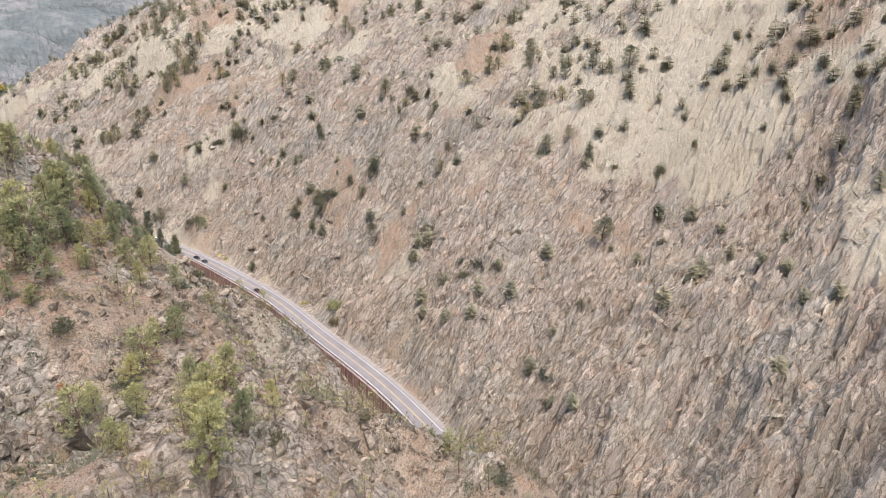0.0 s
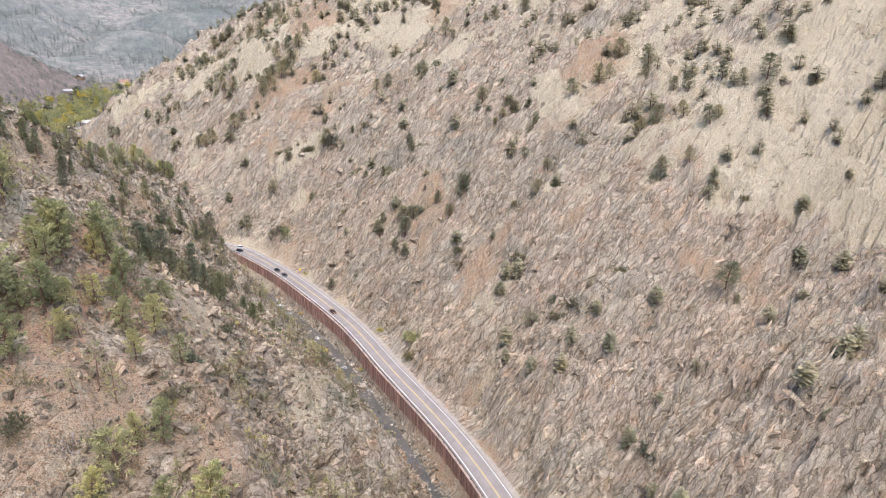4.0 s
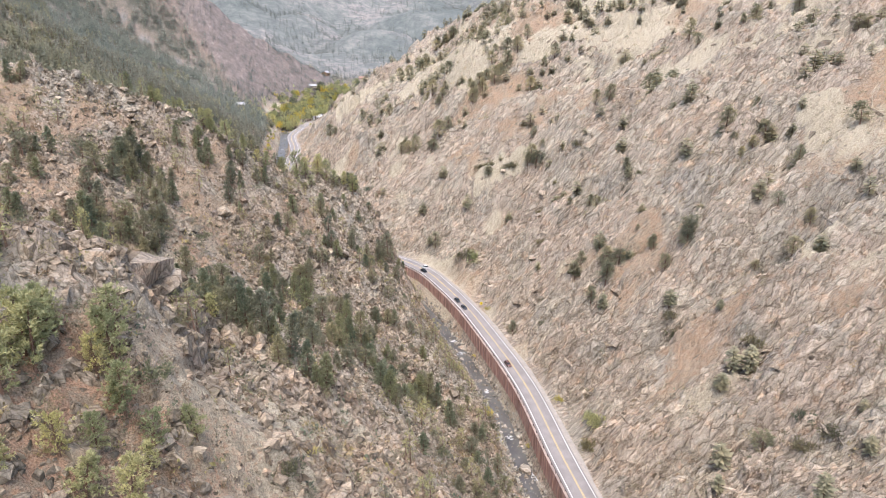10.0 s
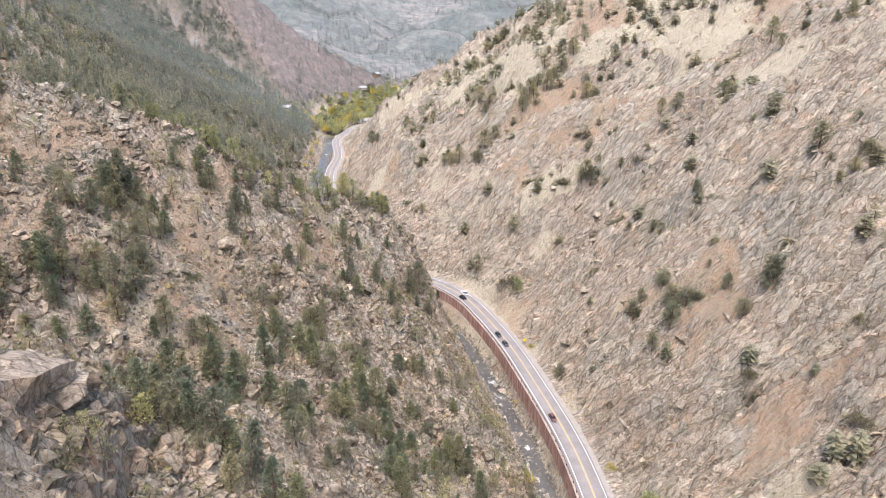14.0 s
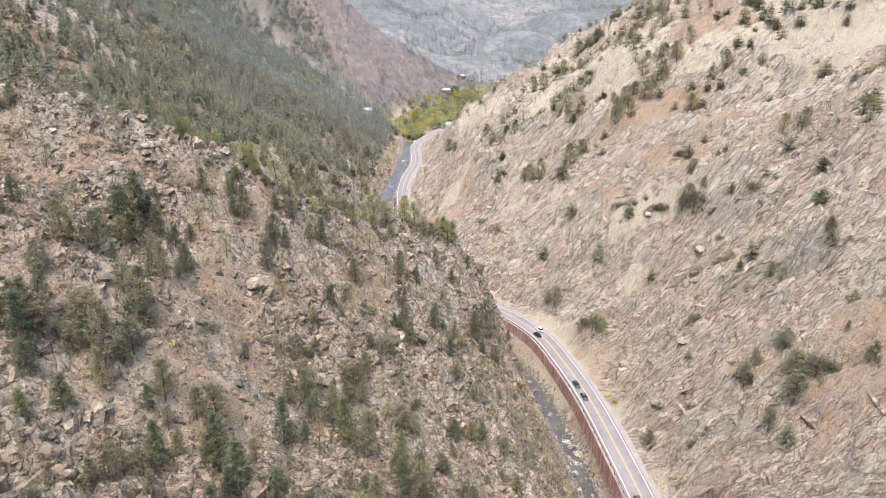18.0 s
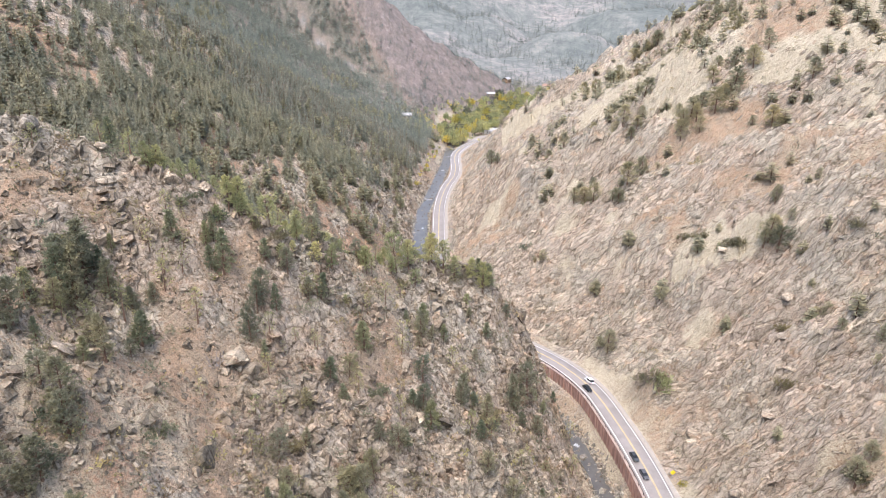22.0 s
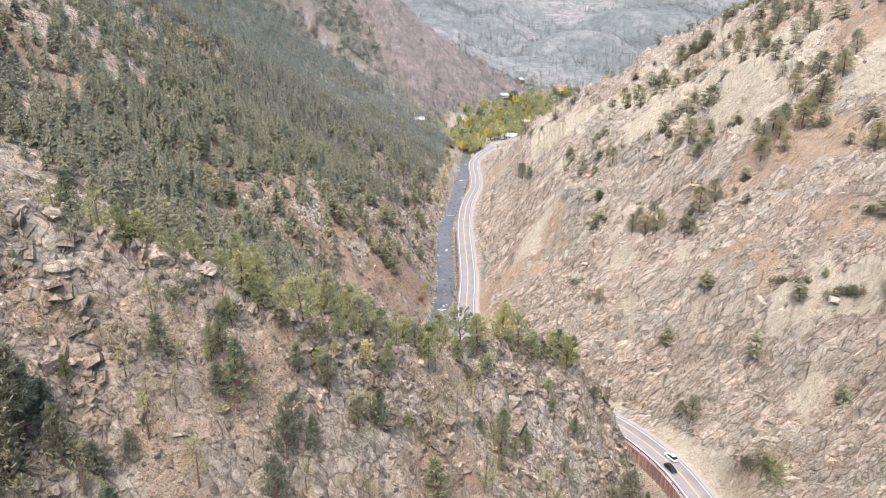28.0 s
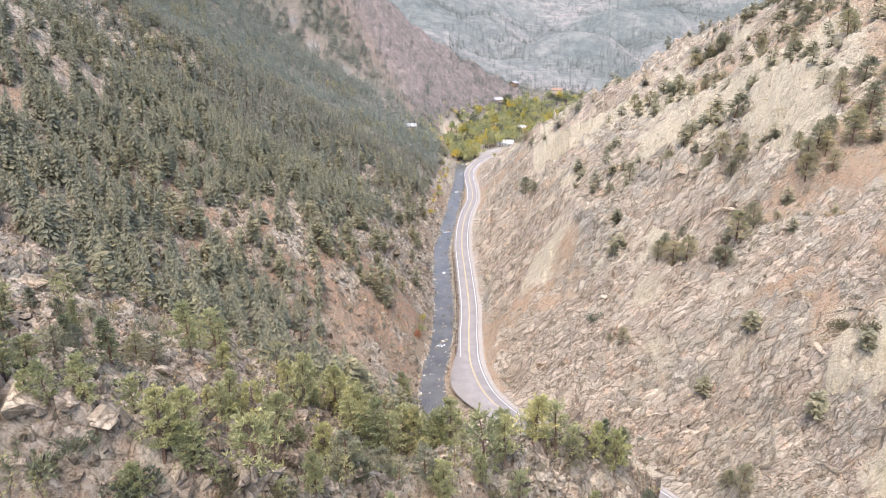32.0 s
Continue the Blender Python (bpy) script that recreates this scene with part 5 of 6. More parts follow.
# single plants that stand out
for proto, x, y, s, label in (
        (GREEN, 93, -15, 3.6, "large green shrub at the road shoulder"), (GREEN, 88.5, 118, 4.6, "large green willow at the road bend"),
        (YBUSH, 90, 8, 1.6, "yellow autumn shrub beside the shoulder"), (YBUSH, 88, 83, 1.3, "yellow autumn shrub beside the shoulder"),
        (YBUSH, 65, 15, 2.2, "lime-green willow beside the creek"), (YBUSH, 74.5, -3, 1.0, "small lime-yellow shrub at the wall foot"),
        (YBUSH, 75.2, 61, 0.9, "small yellow shrub at the wall foot"), (RBUSH, -44, -144, 1.3, "rust-red dead shrub on the scree"),
        (YBUSH, -12, -123, 1.2, "yellow shrub on the near spur"), (RBUSH, -11, 246, 2.2, "orange-red shrub on the creek bank"),
        (YBUSH, -10, 262, 2.0, "golden shrub on the creek bank"), (GREEN, -9.5, 254, 2.3, "bright green shrub on the creek bank"),
        (YBUSH, -9, 420, 2.4, "golden shrub on the far creek bank"), (YBUSH, -8, 445, 2.0, "golden shrub on the far creek bank"),
        (RBUSH, 137, 141, 2.0, "rust-coloured shrub on the grassy terrace"), (RBUSH, -67, 196, 2.2, "dark red shrub on the wooded slope"),
        (BARE, -23, 29, 2.3, "bleached bare shrub on the spur"), (BARE, -36, -140, 1.6, "grey leafless shrub on the near slope"), (BARE, -15, 20, 1.6, "grey leafless shrub in the rocks")):
    put(proto, x, y, s, r, label, "shrub", "")

# cottonwoods of the valley
COT = [plant("cottonwood_tree", (pine_arrays(60 + k, "squat", 8, 1, 1)[0], bush_arrays(64 + k, 150, 3, 1.1, 0.34)[1]), M_BARK, m, "crown") for k, m in enumerate((M_GOLD, M_LIME, M_LIME, M_SAGE, M_BRIGHT))]
for p in COT:
    for c in p.children:
        if c.name.startswith("crown"):
            c.matrix_basis = pose(0, 0, 2.6) @ Matrix.Scale(2.6, 4)
            c.scale = (2.6, 2.6, 3.0)
for k in range(400):
    y = 605 + 370 * r.random()
    x = r.uniform(np.interp(y, [600, 720, 830, 975], [10, 0, 28, 110]), np.interp(y, [600, 660, 870, 975], [38, 75, 150, 260]))
    d = float(near(ROAD, np.array([x]), np.array([y]))[0][0])
    if float(bare(np.array([x]), np.array([y]))[0]) > -12 or abs(d) < 6 or (y < 640 and d > -4) or (x > 30 and 608 < y < 656):
        continue
    put(r.choice(COT[:3] + COT[1:]), x, y, r.uniform(1.1, 2.1), r, "yellow-green cottonwood in the valley village", "tree", "cottonwoods of the valley")
for y in range(455, 590, 9):
    c = CREEK[np.argmin(np.abs(CREEK[:, 1] - y))]
    put(r.choice(COT[:3]), c[0] - 9 - r.uniform(0, 6), y, r.uniform(0.4, 0.75), r, "golden cottonwood on the creek bank", "tree", "cottonwoods of the valley")
drop(OPEN + HAZED_PINES + CONE + SQUAT + BUSH + COT + [YBUSH, RBUSH, BARE, GREEN])


# ---------------------------------------------------------------- woods, brush and grass in the mass
def both(arrays):
    (wc, wt), (lc, lt) = arrays
    return np.concatenate([wc, lc]), np.concatenate([wt, lt + len(wc)]), np.r_[np.zeros(len(wt), int), np.ones(len(lt), int)]


def whorl_arrays(seed, kind, tiers, boughs):
    """A conifer 8 m high seen from afar: tiers of narrow boughs that droop round a thin trunk."""
    rng = np.random.default_rng(seed)
    H, leaf = 8.0, []
    for k in range(tiers):
        f = (k + rng.uniform(0.1, 0.9)) / tiers
        h = H * (0.1 + 0.88 * f)
        wide = 1.75 * (1 - f) ** 0.85 + 0.2 if kind == "cone" else 1.9 * math.sin(math.pi * (0.27 + 0.68 * f)) ** 0.8 + 0.1
        for j in range(boughs):
            a = 2 * math.pi * (j + rng.uniform(-0.35, 0.35)) / boughs + 2.4 * k
            reach = wide * rng.uniform(0.6, 1.2)
            d = np.array([math.cos(a), math.sin(a), (-0.3 if kind == "cone" else 0.15) + rng.normal(0, 0.15)])
            w = np.array([-math.sin(a), math.cos(a), rng.normal(0, 0.5)])
            p = np.array([0, 0, h])
            q = 0.15 * reach + 0.06
            leaf.append(([p + (0, 0, 0.3), p + d * reach + w * q, p + d * reach * 0.85 - w * q], [(0, 1, 2)]))
    leaf.append(([(0.18, 0, H * 0.88), (-0.1, 0.15, H * 0.88), (-0.1, -0.15, H * 0.88), (0, 0, H * 1.02)], [(0, 1, 3), (1, 2, 3), (2, 0, 3)]))
    wood = tube([(0, 0, -0.6), (0, 0, H * 0.5), (0, 0, H * 0.9)], [0.2, 0.12, 0.03], 3)
    return (np.array(wood[0], float), np.array(wood[1], int)), join(leaf)


FOREST_FIR = [both(whorl_arrays(80 + k, "cone", 15, 11)) for k in range(5)]
FOREST_PINE = [both(whorl_arrays(90 + k, "open", 12, 11)) for k in range(5)]
FAR_FIR = [both(whorl_arrays(85 + k, "cone", 10, 8)) for k in range(4)]
NEAR_PINE = [both(pine_arrays(95 + k, "open", 22, 5, 2, False)) for k in range(4)] + [both(pine_arrays(99, "squat", 22, 5, 2, False))]
SPECK = [both(whorl_arrays(100 + k, "cone", 6, 5)) for k in range(3)]
SPECK = [(c, t[m == 1], m[m == 1]) for c, t, m in SPECK]
TINY = [both(bush_arrays(110 + k, 13, 2)) for k in range(4)]
TINY = [(c, t[m == 1], m[m == 1]) for c, t, m in TINY]


VALLEY = [both(bush_arrays(120 + k, 22, 2, 1.0)) for k in range(3)]
VALLEY = [(c, t[m == 1], m[m == 1]) for c, t, m in VALLEY]
SCRUB = [both(bush_arrays(130 + k, 62, 2, 0.9, 0.13)) for k in range(5)]
SCRUB = [(c, t[m == 1], m[m == 1]) for c, t, m in SCRUB]


def clumps(x, y, scale, seed):
    return smooth(-0.25, 0.45, fbm(x / scale, y / scale, 3, seed))


def wood(name, shapes, P, lo, hi, leaf, label, category="trees", fat=1.0):
    n = len(P)
    s = g.uniform(lo, hi, n)
    stuff(name, spread(name, shapes, P + [0, 0, -0.2], s[:, None] * np.stack([np.full(n, fat), np.full(n, fat), g.uniform(0.85, 1.2, n)], 1), turned(g, n, 0.05), g, (M_BARK, leaf)), label, category)


P = sample(g, 40000, -400, 20, 110, 820, lambda x, y: (field(LL, x, y) > 4) * smooth(105, 150, y + 0.25 * x) * (0.25 + 0.75 * clumps(x, y, 55, 201)) * smooth(8, np.interp(y, [200, 420], [70, 22]), field(LL, x, y)) * 0.62 * (field(chute, x, y) < 0.2) * (1 - field(red_side, x, y) * (y > 600)))
far, mid = P[:, 1] > 520, (P[:, 1] > 330) & (P[:, 1] <= 520)
wood("west_forest", FOREST_FIR, P[~far & ~mid], 0.8, 1.6, M_FIR, "dark conifer forest on the western slope")
wood("west_forest_above", FAR_FIR, P[mid], 0.8, 1.6, M_FIR, "dark conifer forest farther up the western slope")
wood("west_forest_beyond", SPECK, P[far], 0.9, 1.7, M_SPRUCE, "blue-green conifer forest at the head of the western slope")
P = sample(g, 8000, -320, 10, 100, 620, lambda x, y: (field(LL, x, y) > 3) * (field(LL, x, y) < 260) * (0.25 + 0.75 * clumps(x, y, 22, 245)) * 0.6)
n = len(P)
stuff("slope_thicket", spread("slope_thicket", TINY, P, g.uniform(0.6, 1.7, n)[:, None] * np.ones((1, 3)), turned(g, n, 0.15), g, (M_TWIG, M_BROWN)), "brown undergrowth on the wooded western slope", "brush")
P = sample(g, 5000, -260, 20, 100, 700, lambda x, y: (field(LL, x, y) > 8) * smooth(95, 130, y + 0.25 * x) * clumps(x, y, 35, 207) * 0.6)
wood("west_pines", FOREST_PINE, P, 0.7, 1.35, M_PINE, "scattered olive pines on the western slope")
P = sample(g, 2300, -110, 66, -200, 110, lambda x, y: (field(LL, x, y) > 5) * clumps(x, y, 28, 211) * 0.5 * (1 + 1.5 * smooth(-45, -90, x)))
wood("spur_pines", NEAR_PINE, P, 0.35, 0.85, M_SAPLING, "small pines scattered over the spurs")
P = sample(g, 9500, 60, 420, -205, 620, lambda x, y: (field(RR, x, y) > 18) * (1 - 0.8 * field(meadow, x, y)) * (0.09 + 0.55 * smooth(90, 190, field(RR, x, y)) * clumps(x, y, 40, 221) + 0.75 * smooth(250, 340, y + 0.3 * x) * clumps(x, y, 30, 225)) * 0.8)
wood("east_pines", FOREST_PINE, P, 0.45, 1.15, M_HAZED_PINE, "sparse pines over the dry eastern slope", fat=1.35)
P = sample(g, 5000, -300, 600, 860, 1010, lambda x, y: (0.25 + 0.75 * clumps(x, y, 110, 231)) * (0.15 + 0.85 * (field(red, x, y) < 0.3)))
wood("far_forest", SPECK, P, 0.8, 1.5, M_FIR, "hazy conifer forest on the far mountains")
x, y = g.uniform(-150, 800, 17000), 1000 + 900 * g.uniform(0, 1, 17000) ** 1.2
w = g.uniform(0, 1, 17000) < (0.15 + 0.85 * clumps(x, y, 110, 235))
P = np.stack([x[w], y[w], mountain_z(x[w], y[w])], 1)
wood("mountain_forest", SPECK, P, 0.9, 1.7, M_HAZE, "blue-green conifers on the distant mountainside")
P = sample(g, 10000, -400, 160, 690, 1000, lambda x, y: (field(red, x, y) > 0.3) * (0.2 + 0.8 * clumps(x, y, 90, 233)) * (field(chute, x, y) < 0.1))
wood("spur_woods", SPECK, P, 0.5, 1.0, M_SPRUCE, "scattered spruces on the reddish far spur")
P = sample(g, 6500, -60, 420, 590, 1000, lambda x, y: (field(Z, x, y) < -10) * (np.abs(field(DR, x, y)) > 7) * (0.35 + 0.65 * clumps(x, y, 40, 237)) * smooth(575, 640, y))
for nm, mat, label, w in (("valley_trees", M_LIME, "yellow-green leafy trees round the village", 0), ("valley_woods", M_FIR, "dark green trees on the valley floor", 1), ("valley_gold", M_GOLD, "golden autumn trees on the valley floor", 2)):
    Q = P[w::3][::3 if w == 2 else 1]
    s = g.uniform(1.6, 4.2, len(Q))
    stuff(nm, spread(nm, VALLEY, Q, s[:, None] * np.ones((1, 3)), turned(g, len(Q), 0.1), g, (M_TWIG, mat)), label, "trees")

# scrub, waist to head high, on both slopes
P = sample(g, 10500, -105, 78, -190, 200, lambda x, y: (field(LL, x, y) > 1.5) * (0.15 + 0.85 * clumps(x, y, 13, 243)) * (0.5 + 0.4 * smooth(45, 5, field(LL, x, y))) * (1 + 0.7 * smooth(-60, -105, y)))
for nm, mat, label, w in (("scrub", M_SHRUB, "olive-brown scrub between the rocks", 0), ("bare_scrub", M_BROWN, "brown half-bare scrub on the western slopes", 1), ("grey_scrub", M_SAGE, "grey-green scrub on the western slopes", 2)):
    Q = P[w::3]
    s = g.lognormal(0.12, 0.42, len(Q)).clip(0.4, 2.5)
    stuff(nm, spread(nm, SCRUB, Q, s[:, None] * np.ones((1, 3)), turned(g, len(Q), 0.15), g, (M_TWIG, mat)), label, "brush")
P = sample(g, 9000, 15, 300, -205, 520, lambda x, y: (field(RR, x, y) > 2) * (0.2 + 0.8 * clumps(x, y, 15, 247)) * (0.42 + 0.5 * smooth(45, 8, field(RR, x, y))))
for nm, mat, label, w in (("slope_scrub", M_SHRUB, "dusty olive scrub over the eastern slope", 0), ("slope_bare_scrub", M_BROWN, "brown half-bare scrub over the eastern slope", 1)):
    Q = P[w::2]
    s = g.lognormal(-0.2, 0.4, len(Q)).clip(0.4, 1.7)
    stuff(nm, spread(nm, SCRUB, Q, s[:, None] * np.ones((1, 3)), turned(g, len(Q), 0.15), g, (M_TWIG, mat)), label, "brush")

# brush and grass tufts
P = sample(g, 36000, -112, 75, -235, 300, lambda x, y: (field(LL, x, y) > 1) * (0.2 + 0.8 * clumps(x, y, 16, 241)) * 0.62)
n = len(P)
kind = g.integers(0, 4, n)
for k, (nm, mat, label) in enumerate((("brush", M_SHRUB, "low brown-green brush on the western slopes"), ("sagebrush", M_SAGE, "grey-green sage between the rocks"), ("dry_grass", M_STRAW, "straw-coloured grass tufts on the spurs"), ("herbs", M_OLIVE, "olive-green herbs and low shrubs on the spurs"))):
    Q = P[kind == k]
    s = g.lognormal(-0.3, 0.5, len(Q)).clip(0.3, 1.9)
    stuff(nm, spread(nm, TINY, Q, s[:, None] * np.stack([np.ones(len(Q)), np.ones(len(Q)), np.full(len(Q), 0.9)], 1), turned(g, len(Q), 0.2), g, (M_TWIG, mat)), label, "brush")
P = sample(g, 34000, 15, 330, -205, 560, lambda x, y: (field(RR, x, y) > 1) * (0.2 + 0.8 * clumps(x, y, 18, 251)) * 0.55)
n = len(P)
kind = g.integers(0, 3, n)
for k, (nm, mat, label) in enumerate((("slope_brush", M_SHRUB, "small dark shrubs dotted over the eastern slope"), ("slope_sage", M_SAGE, "grey-green sage over the eastern slope"), ("slope_grass", M_STRAW, "dry grass tufts over the eastern slope"))):
    Q = P[kind == k]
    s = g.lognormal(-0.12, 0.45, len(Q)).clip(0.35, 2.1)
    stuff(nm, spread(nm, TINY, Q, s[:, None] * np.stack([np.ones(len(Q)), np.ones(len(Q)), np.full(len(Q), 0.8)], 1), turned(g, len(Q), 0.2), g, (M_TWIG, mat)), label, "brush")


# ---------------------------------------------------------------- boulders and outcrops
def boulder(x, y, size, seed, label, mat=M_STONE, flat=0.75, name="boulder", z=None, group="boulders"):
    bm = rock_shape(seed, 1.2, 0.95, flat, 13)
    bmesh.ops.subdivide_edges(bm, edges=bm.edges[:], cuts=2, use_grid_fill=True)
    for v in bm.verts:
        v.co += 0.07 * noise.noise_vector(v.co * 2.3 + Vector((seed, 0, 0))) + 0.03 * noise.noise_vector(v.co * 7 + Vector((seed, 3, 0)))
    me = bpy.data.meshes.new(name)
    bm.to_mesh(me)
    bm.free()
    me.materials.append(mat)
    ob = new(name, me)
    z = float(ground_z(np.array([x]), np.array([y]))[0]) if z is None else z
    ob.matrix_basis = pose(x, y, z + size * flat * 0.12, 0, 0, seed * 47 % 360) @ Matrix.Scale(size, 4)
    return tagged(ob, label, "rock", group)


for k, (x, y, s) in enumerate(((-18, -113, 3.2), (-16, -111, 2.2), (-21, -115, 2.4), (-25, -81, 9.0), (-22, -77, 6.0), (-30, -86, 5.0), (-7, -103, 2.6), (-35, 48, 4.0), (-38, 48, 3.2),
                               (-32, 49, 2.6), (-29, 49, 2.2), (-26, 51, 2.0), (-59, 44, 4.5), (-54, 50, 3.5), (-47, 46, 3.0), (-20, 32, 5.5), (-17, 32, 4.0), (-14, 37, 3.5), (15, 49, 2.2), (-1, 67, 2.2),
                               (-42, 40, 3.5), (-40, 12, 4.0), (-36, 6, 3.2), (14, -148, 2.6), (20, -146, 2.2), (26, -149, 3.0), (-9, -148, 3.0), (4, 80, 2.2), (-24, 50, 2.4), (-45, 42, 3.0))):
    boulder(x, y, s, 400 + k, "weathered grey boulder on the western spur" if s < 5 else "broad bare rock slab standing out of the spur")
more = random.Random(21)
for k in range(46):
    x, y = more.uniform(-62, 40), more.uniform(-150, 105)
    if field(LL, np.array([x]), np.array([y]))[0] > 6:
        boulder(x, y, more.choice((1.2, 1.5, 1.9, 2.4, 3.0)), 700 + k, "weathered angular grey-tan rock on the western slope", flat=more.uniform(0.6, 0.9))
for k, (x, y, s) in enumerate(((118, 150, 4), (105, 60, 4), (98, 70, 5), (110, 85, 4), (96, 100, 4), (122, 30, 5), (102, 130, 6), (95, 135, 5), (128, 120, 4), (140, 100, 4), (112, 10, 4), (118, -40, 5), (108, -70, 5), (104, -95, 5))):
    boulder(x, y, s, 500 + k, "large tan boulder on the eastern slope")
for k, (x, y, s) in enumerate(((69.6, -12, 4.2), (72.6, 71, 3.6), (71, 75, 2.4), (69, 69, 2.2), (74, 66, 1.8), (70.5, 30, 2.0), (67, 93, 2.4), (71, 84, 2.6), (72, 44, 1.8), (71, 12, 2.0), (-2, 250, 2.4), (1, 253, 1.8), (-3, 246, 1.6), (3, 402, 2.4), (-2, 398, 2.0), (64, 108, 2.6))):
    c = near(CREEK, np.array([float(x)]), np.array([float(y)]))[1][0]
    boulder(x, y, s, 600 + k, "pale boulder in the creek bed", M_PALE, 0.8, "creek_boulder", c, "creek boulders")


def rapid(x, y, length, width, turn, seed):
    """White water tumbling over a step: many small ragged crests of foam."""
    rr = np.random.default_rng(seed)
    n = 46
    a, q = rr.uniform(0, 2 * np.pi, n), rr.uniform(0, 1, n) ** 0.6
    at = np.stack([np.cos(a) * q * length, np.sin(a) * q * width, rr.uniform(-0.05, 0.22, n) * (1 - q)], 1)
    size = rr.lognormal(-1.35, 0.4, n)[:, None] * np.stack([rr.uniform(1.0, 2.4, n), np.ones(n), np.full(n, 0.5)], 1)
    ob = new("rapid", spread("rapid", SHARDS, at, size, turned(rr, n, 0.2), rr, (M_FOAM,)))
    c = near(CREEK, np.array([x]), np.array([y]))[1][0]
    ob.matrix_basis = pose(x, y, c + 0.08, 0, 0, turn)
    tagged(ob, "white water over a step in the creek", "rapid", "rapids", "structure")


for k, q in enumerate(((71.5, -15.0, 2.8, 1.6, 100), (71, 6, 1.8, 1.4, 95), (70.5, 67, 3.0, 1.8, 150), (70, 78, 1.8, 1.6, 130), (72, 36, 1.6, 1.0, 80), (-1.5, 248, 2.4, 1.2, 20), (1, 400, 3.4, 1.5, 20), (0, 330, 2.0, 1.0, 90), (10, 500, 3.5, 1.6, 80), (14, 560, 4, 2, 80), (17, 600, 4, 2, 80), (63, 114, 1.8, 1, 120))):
    rapid(float(q[0]), float(q[1]), q[2] * 0.9, q[3] * 0.8, q[4], k)


# ---------------------------------------------------------------- traffic sign and cars
def along(y, off):
    k = int(np.argmin(np.abs(ROAD[:, 1] - y)))
    p = ROAD[k] + np.array([*(NS[k] * off), 0])
    return p, math.degrees(math.atan2(NS[k][1], NS[k][0]))


M_SIGN = plain("yellow_sign_sheet", (0.75, 0.55, 0.03), 0.5, 0.05)
M_METAL = plain("galvanised_post", (0.35, 0.35, 0.36), 0.5, 0.1, 4, 0.6)
M_BLACK = plain("black_paint", (0.02, 0.02, 0.02), 0.5, 0.1)
sp, sa = along(86, 6.0)
sign = new("road_sign")
sign.matrix_basis = pose(*sp, 0, 0, sa)
tagged(sign, "yellow diamond warning sign on a steel post", "road sign")
part("post", box_mesh("post", -0.05, 0.05, -0.05, 0.05, -0.3, 2.6, M_METAL, 0.01), sign)
pl = part("plate", box_mesh("plate", -0.62, 0.62, -0.02, 0.02, -0.62, 0.62, M_SIGN, 0.015), sign)
pl.matrix_basis = pose(0, -0.08, 2.6, 0, 45, 0)
for dx, dz, w in ((0, -0.12, 0.5), (0.1, 0.12, 0.34)):
    part("mark", box_mesh("mark", dx - w / 2, dx + w / 2, -0.125, -0.105, 2.6 + dz - 0.06, 2.6 + dz + 0.06, M_BLACK), sign)

M_GLASS = plain("dark_car_glass", (0.02, 0.022, 0.025), 0.08, 0.1)
M_TYRE = plain("tyre_rubber", (0.03, 0.03, 0.03), 0.9, 0.1)
M_RIM = plain("wheel_rim", (0.45, 0.45, 0.46), 0.35, 0.1, 3, 0.8)
M_LAMP = plain("lamp_glass", (0.7, 0.7, 0.68), 0.2, 0.05)
M_TAIL = plain("tail_lamp_red", (0.4, 0.02, 0.02), 0.3, 0.05)


def loft(name, sections, mat):
    """A closed body through cross-sections (y, half width, low z, high z, top half width)."""
    bm = bmesh.new()
    rings = []
    for y, w, z0, z1, tw in sections:
        rings.append([bm.verts.new((sx * ww, y, zz)) for sx, ww, zz in ((-1, w * 0.94, z0), (-1, w, (z0 + z1) / 2), (-1, tw, z1), (1, tw, z1), (1, w, (z0 + z1) / 2), (1, w * 0.94, z0))])
    for a, b in zip(rings, rings[1:]):
        for k in range(6):
            bm.faces.new((a[k], a[(k + 1) % 6], b[(k + 1) % 6], b[k]))
    bm.faces.new(rings[0])
    bm.faces.new(rings[-1][::-1])
    bmesh.ops.recalc_face_normals(bm, faces=bm.faces[:])
    bmesh.ops.bevel(bm, geom=bm.edges[:], offset=0.05, segments=2, affect="EDGES")
    me = bpy.data.meshes.new(name)
    bm.to_mesh(me)
    bm.free()
    me.materials.append(mat)
    return me


def wheel_mesh(name, radius, wide, mat):
    bm = bmesh.new()
    bmesh.ops.create_cone(bm, cap_ends=True, segments=18, radius1=radius, radius2=radius, depth=wide)
    bmesh.ops.bevel(bm, geom=[e for e in bm.edges if abs(e.verts[0].co.z - e.verts[1].co.z) < 1e-4], offset=0.04, segments=1, affect="EDGES")
    bmesh.ops.rotate(bm, verts=bm.verts[:], matrix=Matrix.Rotation(math.pi / 2, 3, "Y"))
    me = bpy.data.meshes.new(name)
    bm.to_mesh(me)
    bm.free()
    me.materials.append(mat)
    return me


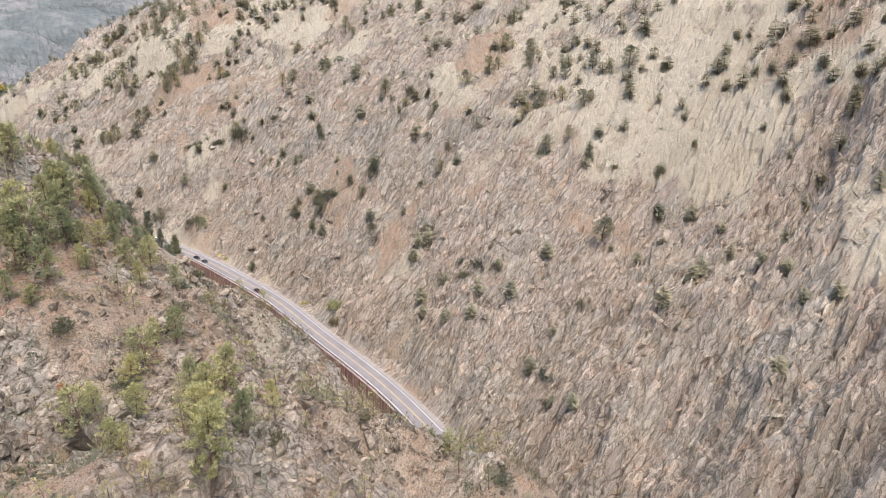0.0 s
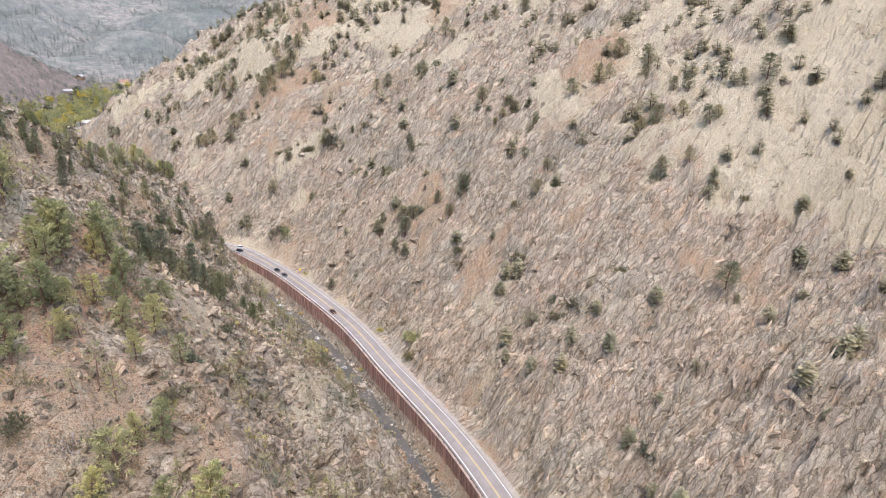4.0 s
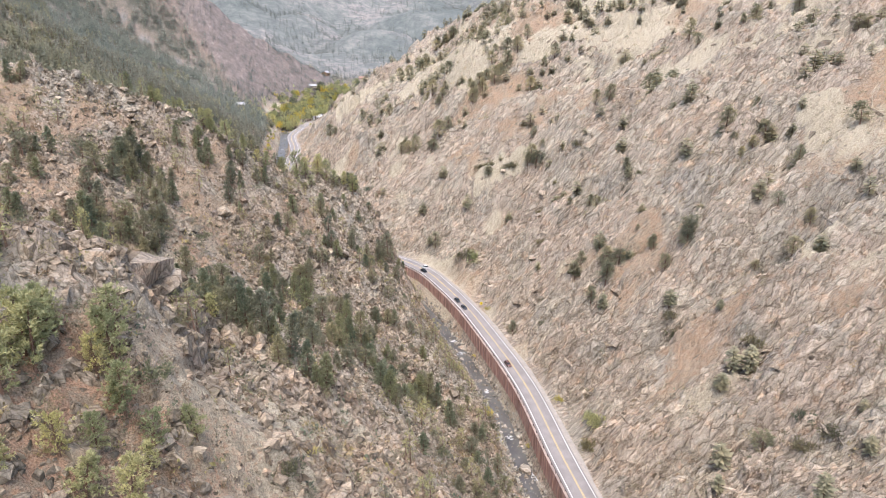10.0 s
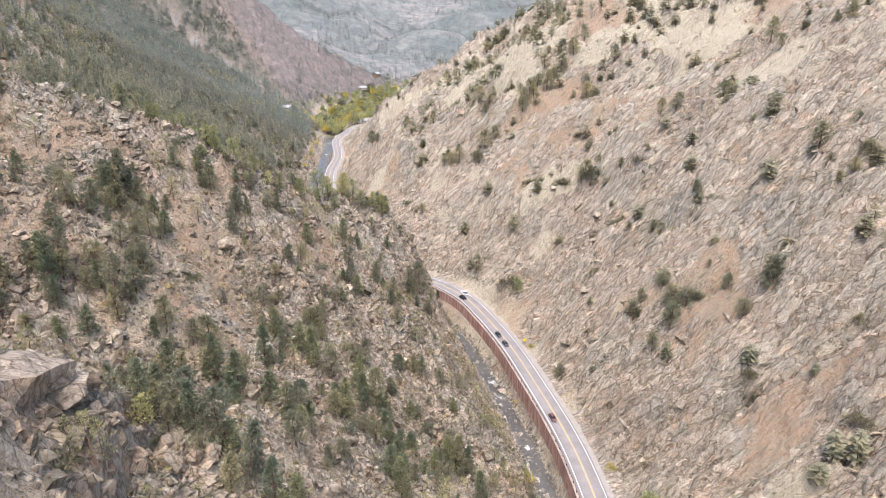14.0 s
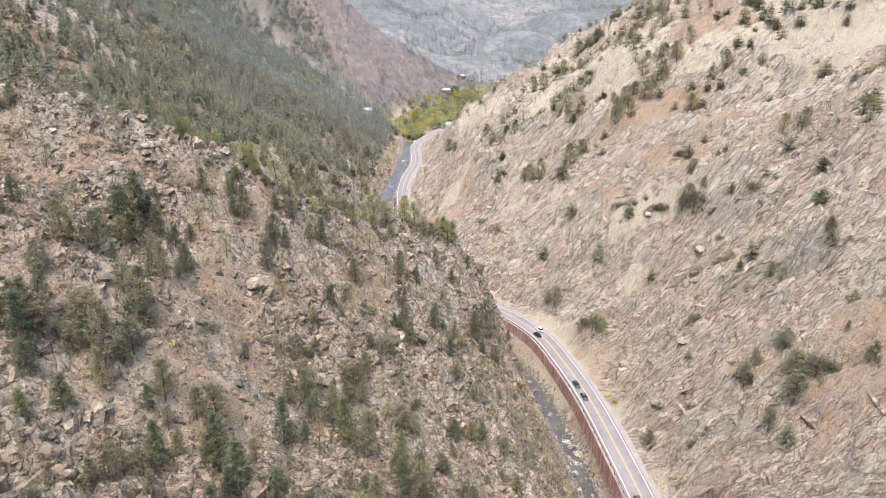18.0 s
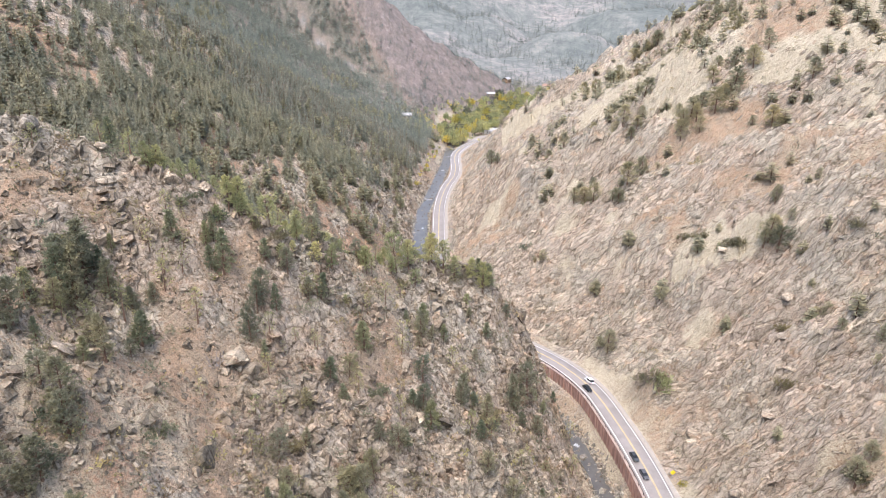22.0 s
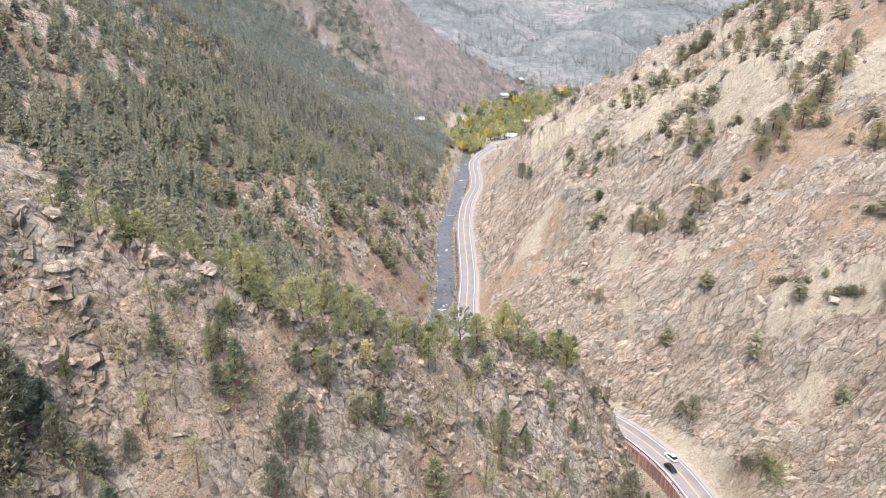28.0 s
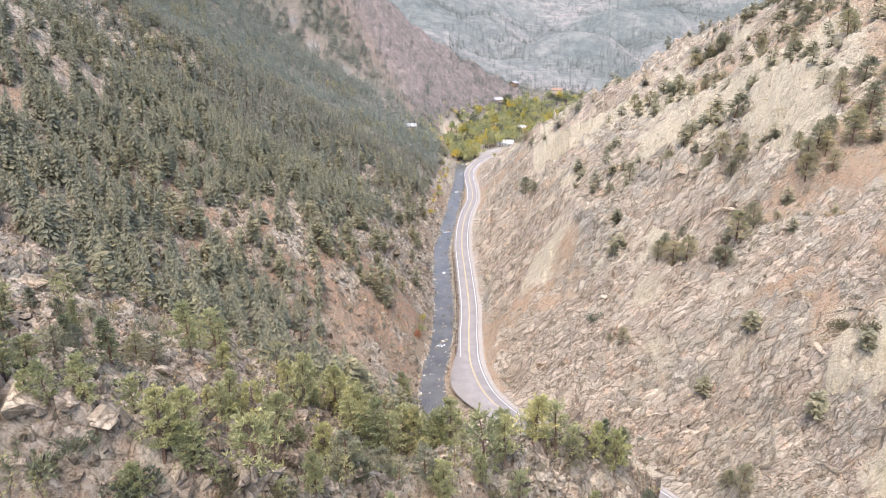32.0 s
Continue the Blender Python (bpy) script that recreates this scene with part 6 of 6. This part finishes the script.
def car(y, off, paint, label, tall=1.0, away=False):
    p, a = along(y, off)
    e = new("car")
    e.matrix_basis = pose(p[0], p[1], p[2] + 0.14, 0, 0, a + (0 if away else 180))
    tagged(e, label, "car", "cars on the road")
    mat = plain("car_paint", paint, 0.25, 0.05)
    hi = 1.48 * tall
    part("body", loft("body", [(-2.25, 0.78, 0.4, 0.78, 0.7), (-2.1, 0.88, 0.28, 0.95, 0.82), (-0.9, 0.9, 0.24, 1.0, 0.84), (1.1, 0.9, 0.24, 0.98, 0.84), (2.05, 0.87, 0.28, 0.84, 0.78), (2.3, 0.72, 0.4, 0.66, 0.62)], mat), e)
    part("roof", loft("roof", [(-1.45, 0.62, hi - 0.1, hi - 0.02, 0.56), (-0.8, 0.66, hi - 0.1, hi, 0.6), (0.15, 0.66, hi - 0.1, hi, 0.6), (0.5, 0.62, hi - 0.12, hi - 0.04, 0.56)], mat), e)
    part("window_glass", loft("window_glass", [(-2.0 if tall > 1.1 else -1.9, 0.78, 0.92, 0.98, 0.74), (-1.45, 0.8, 0.9, hi - 0.08, 0.63), (0.45, 0.8, 0.9, hi - 0.1, 0.63), (1.25, 0.78, 0.9, 0.96, 0.74)], M_GLASS), e)
    tyre, rim = wheel_mesh("tyre", 0.34, 0.22, M_TYRE), wheel_mesh("rim", 0.2, 0.235, M_RIM)
    for wx in (-0.8, 0.8):
        for wy in (-1.38, 1.38):
            w = part("wheel", tyre, e)
            w.matrix_basis = pose(wx, wy, 0.34)
            part("rim", rim, w)
    for wx in (-0.6, 0.6):
        part("headlight", box_mesh("headlight", wx - 0.16, wx + 0.16, 2.18, 2.3, 0.55, 0.68, M_LAMP, 0.02), e)
        part("tail_light", box_mesh("tail_light", wx - 0.15, wx + 0.15, -2.26, -2.12, 0.66, 0.82, M_TAIL, 0.02), e)


car(133, -1.75, (0.02, 0.022, 0.025), "black sedan coming down the canyon road")
car(96, -1.75, (0.05, 0.055, 0.06), "dark grey car coming down the canyon road")
car(88, -1.75, (0.09, 0.09, 0.1), "grey hatchback coming down the canyon road")
car(36, -1.75, (0.13, 0.07, 0.06), "dark brown-red car coming down the canyon road")
car(137, 1.75, (0.78, 0.78, 0.78), "white sport utility car driving up the canyon", 1.16, True)


# ---------------------------------------------------------------- the village behind the gorge
M_ROOFS = [plain("grey_roof", (0.32, 0.31, 0.31), 0.8, 0.15), plain("white_metal_roof", (0.5, 0.49, 0.48), 0.6, 0.15), plain("brown_roof", (0.25, 0.16, 0.12), 0.85, 0.2)]
M_WALLS = [plain("tan_siding", (0.5, 0.42, 0.33), 0.85, 0.15), plain("white_siding", (0.72, 0.7, 0.66), 0.85, 0.1), plain("brown_log_siding", (0.26, 0.17, 0.11), 0.85, 0.2)]


def house(x, y, wide, deep, high, turn, k):
    e = new("house")
    e.matrix_basis = pose(x, y, float(ground_z(np.array([float(x)]), np.array([float(y)]))[0]) - 0.3, 0, 0, turn)
    tagged(e, ("tan", "white", "brown")[k % 3] + " village house with a " + ("grey", "white metal", "brown")[(k + k // 3) % 3] + " gabled roof", "house", "village houses")
    wall_mat, roof_mat = M_WALLS[k % 3], M_ROOFS[(k + k // 3) % 3]
    part("wall", box_mesh("wall", -wide / 2, wide / 2, -deep / 2, deep / 2, 0, high, wall_mat), e)
    bm = bmesh.new()
    o, top = 0.5, high + deep * 0.3
    prof = [(-deep / 2 - o, high - 0.15), (0, top), (deep / 2 + o, high - 0.15), (deep / 2 + o, high - 0.4), (0, top - 0.25), (-deep / 2 - o, high - 0.4)]
    ends = [[bm.verts.new((s * (wide / 2 + o), a, b)) for a, b in prof] for s in (-1, 1)]
    for j in range(6):
        bm.faces.new((ends[0][j], ends[0][(j + 1) % 6], ends[1][(j + 1) % 6], ends[1][j]))
    bm.faces.new(ends[0][::-1])
    bm.faces.new(ends[1])
    me = bpy.data.meshes.new("roof")
    bm.to_mesh(me)
    bm.free()
    me.materials.append(roof_mat)
    part("roof", me, e)
    for wx in (-wide * 0.28, wide * 0.05, wide * 0.32):
        part("window", box_mesh("window", wx - 0.6, wx + 0.6, -deep / 2 - 0.06, -deep / 2 + 0.05, 1.1, 2.3, M_GLASS), e)
    part("door", box_mesh("door", -wide * 0.14 - 0.5, -wide * 0.14 + 0.5, -deep / 2 - 0.07, -deep / 2 + 0.05, 0.2, 2.3, M_ROOFS[2]), e)


for k, (x, y, w, d, h, a) in enumerate(((-33, 640, 11, 8, 3.2, 20), (62, 668, 16, 9, 3.4, -15), (84, 700, 12, 8, 3.4, 30), (90, 760, 12, 9, 5.5, -40), (118, 846, 14, 9, 5.5, 10), (98, 955, 13, 9, 5.5, 60),
                                        (165, 985, 15, 10, 6, -20), (45, 800, 12, 8, 3.4, 45), (150, 900, 12, 9, 3.4, 80), (70, 880, 11, 8, 3.4, 10))):
    house(x, y, w, d, h, a, k)
lot = new("parking_lot", grid_mesh("parking_lot", *np.meshgrid(np.linspace(34, 62, 6), np.linspace(612, 652, 8)), np.full((8, 6), -30.6), (M_GRAVEL,)))
X2, Y2 = np.meshgrid(np.linspace(34, 62, 6), np.linspace(612, 652, 8))
lot.data.vertices.foreach_set("co", np.stack([X2, Y2, np.maximum(ground_z(X2.ravel(), Y2.ravel()).reshape(X2.shape), -60) + 0.12], -1).astype(np.float32).ravel())
tagged(lot, "pale gravel parking lot at the village edge", "parking lot", kind="structure")
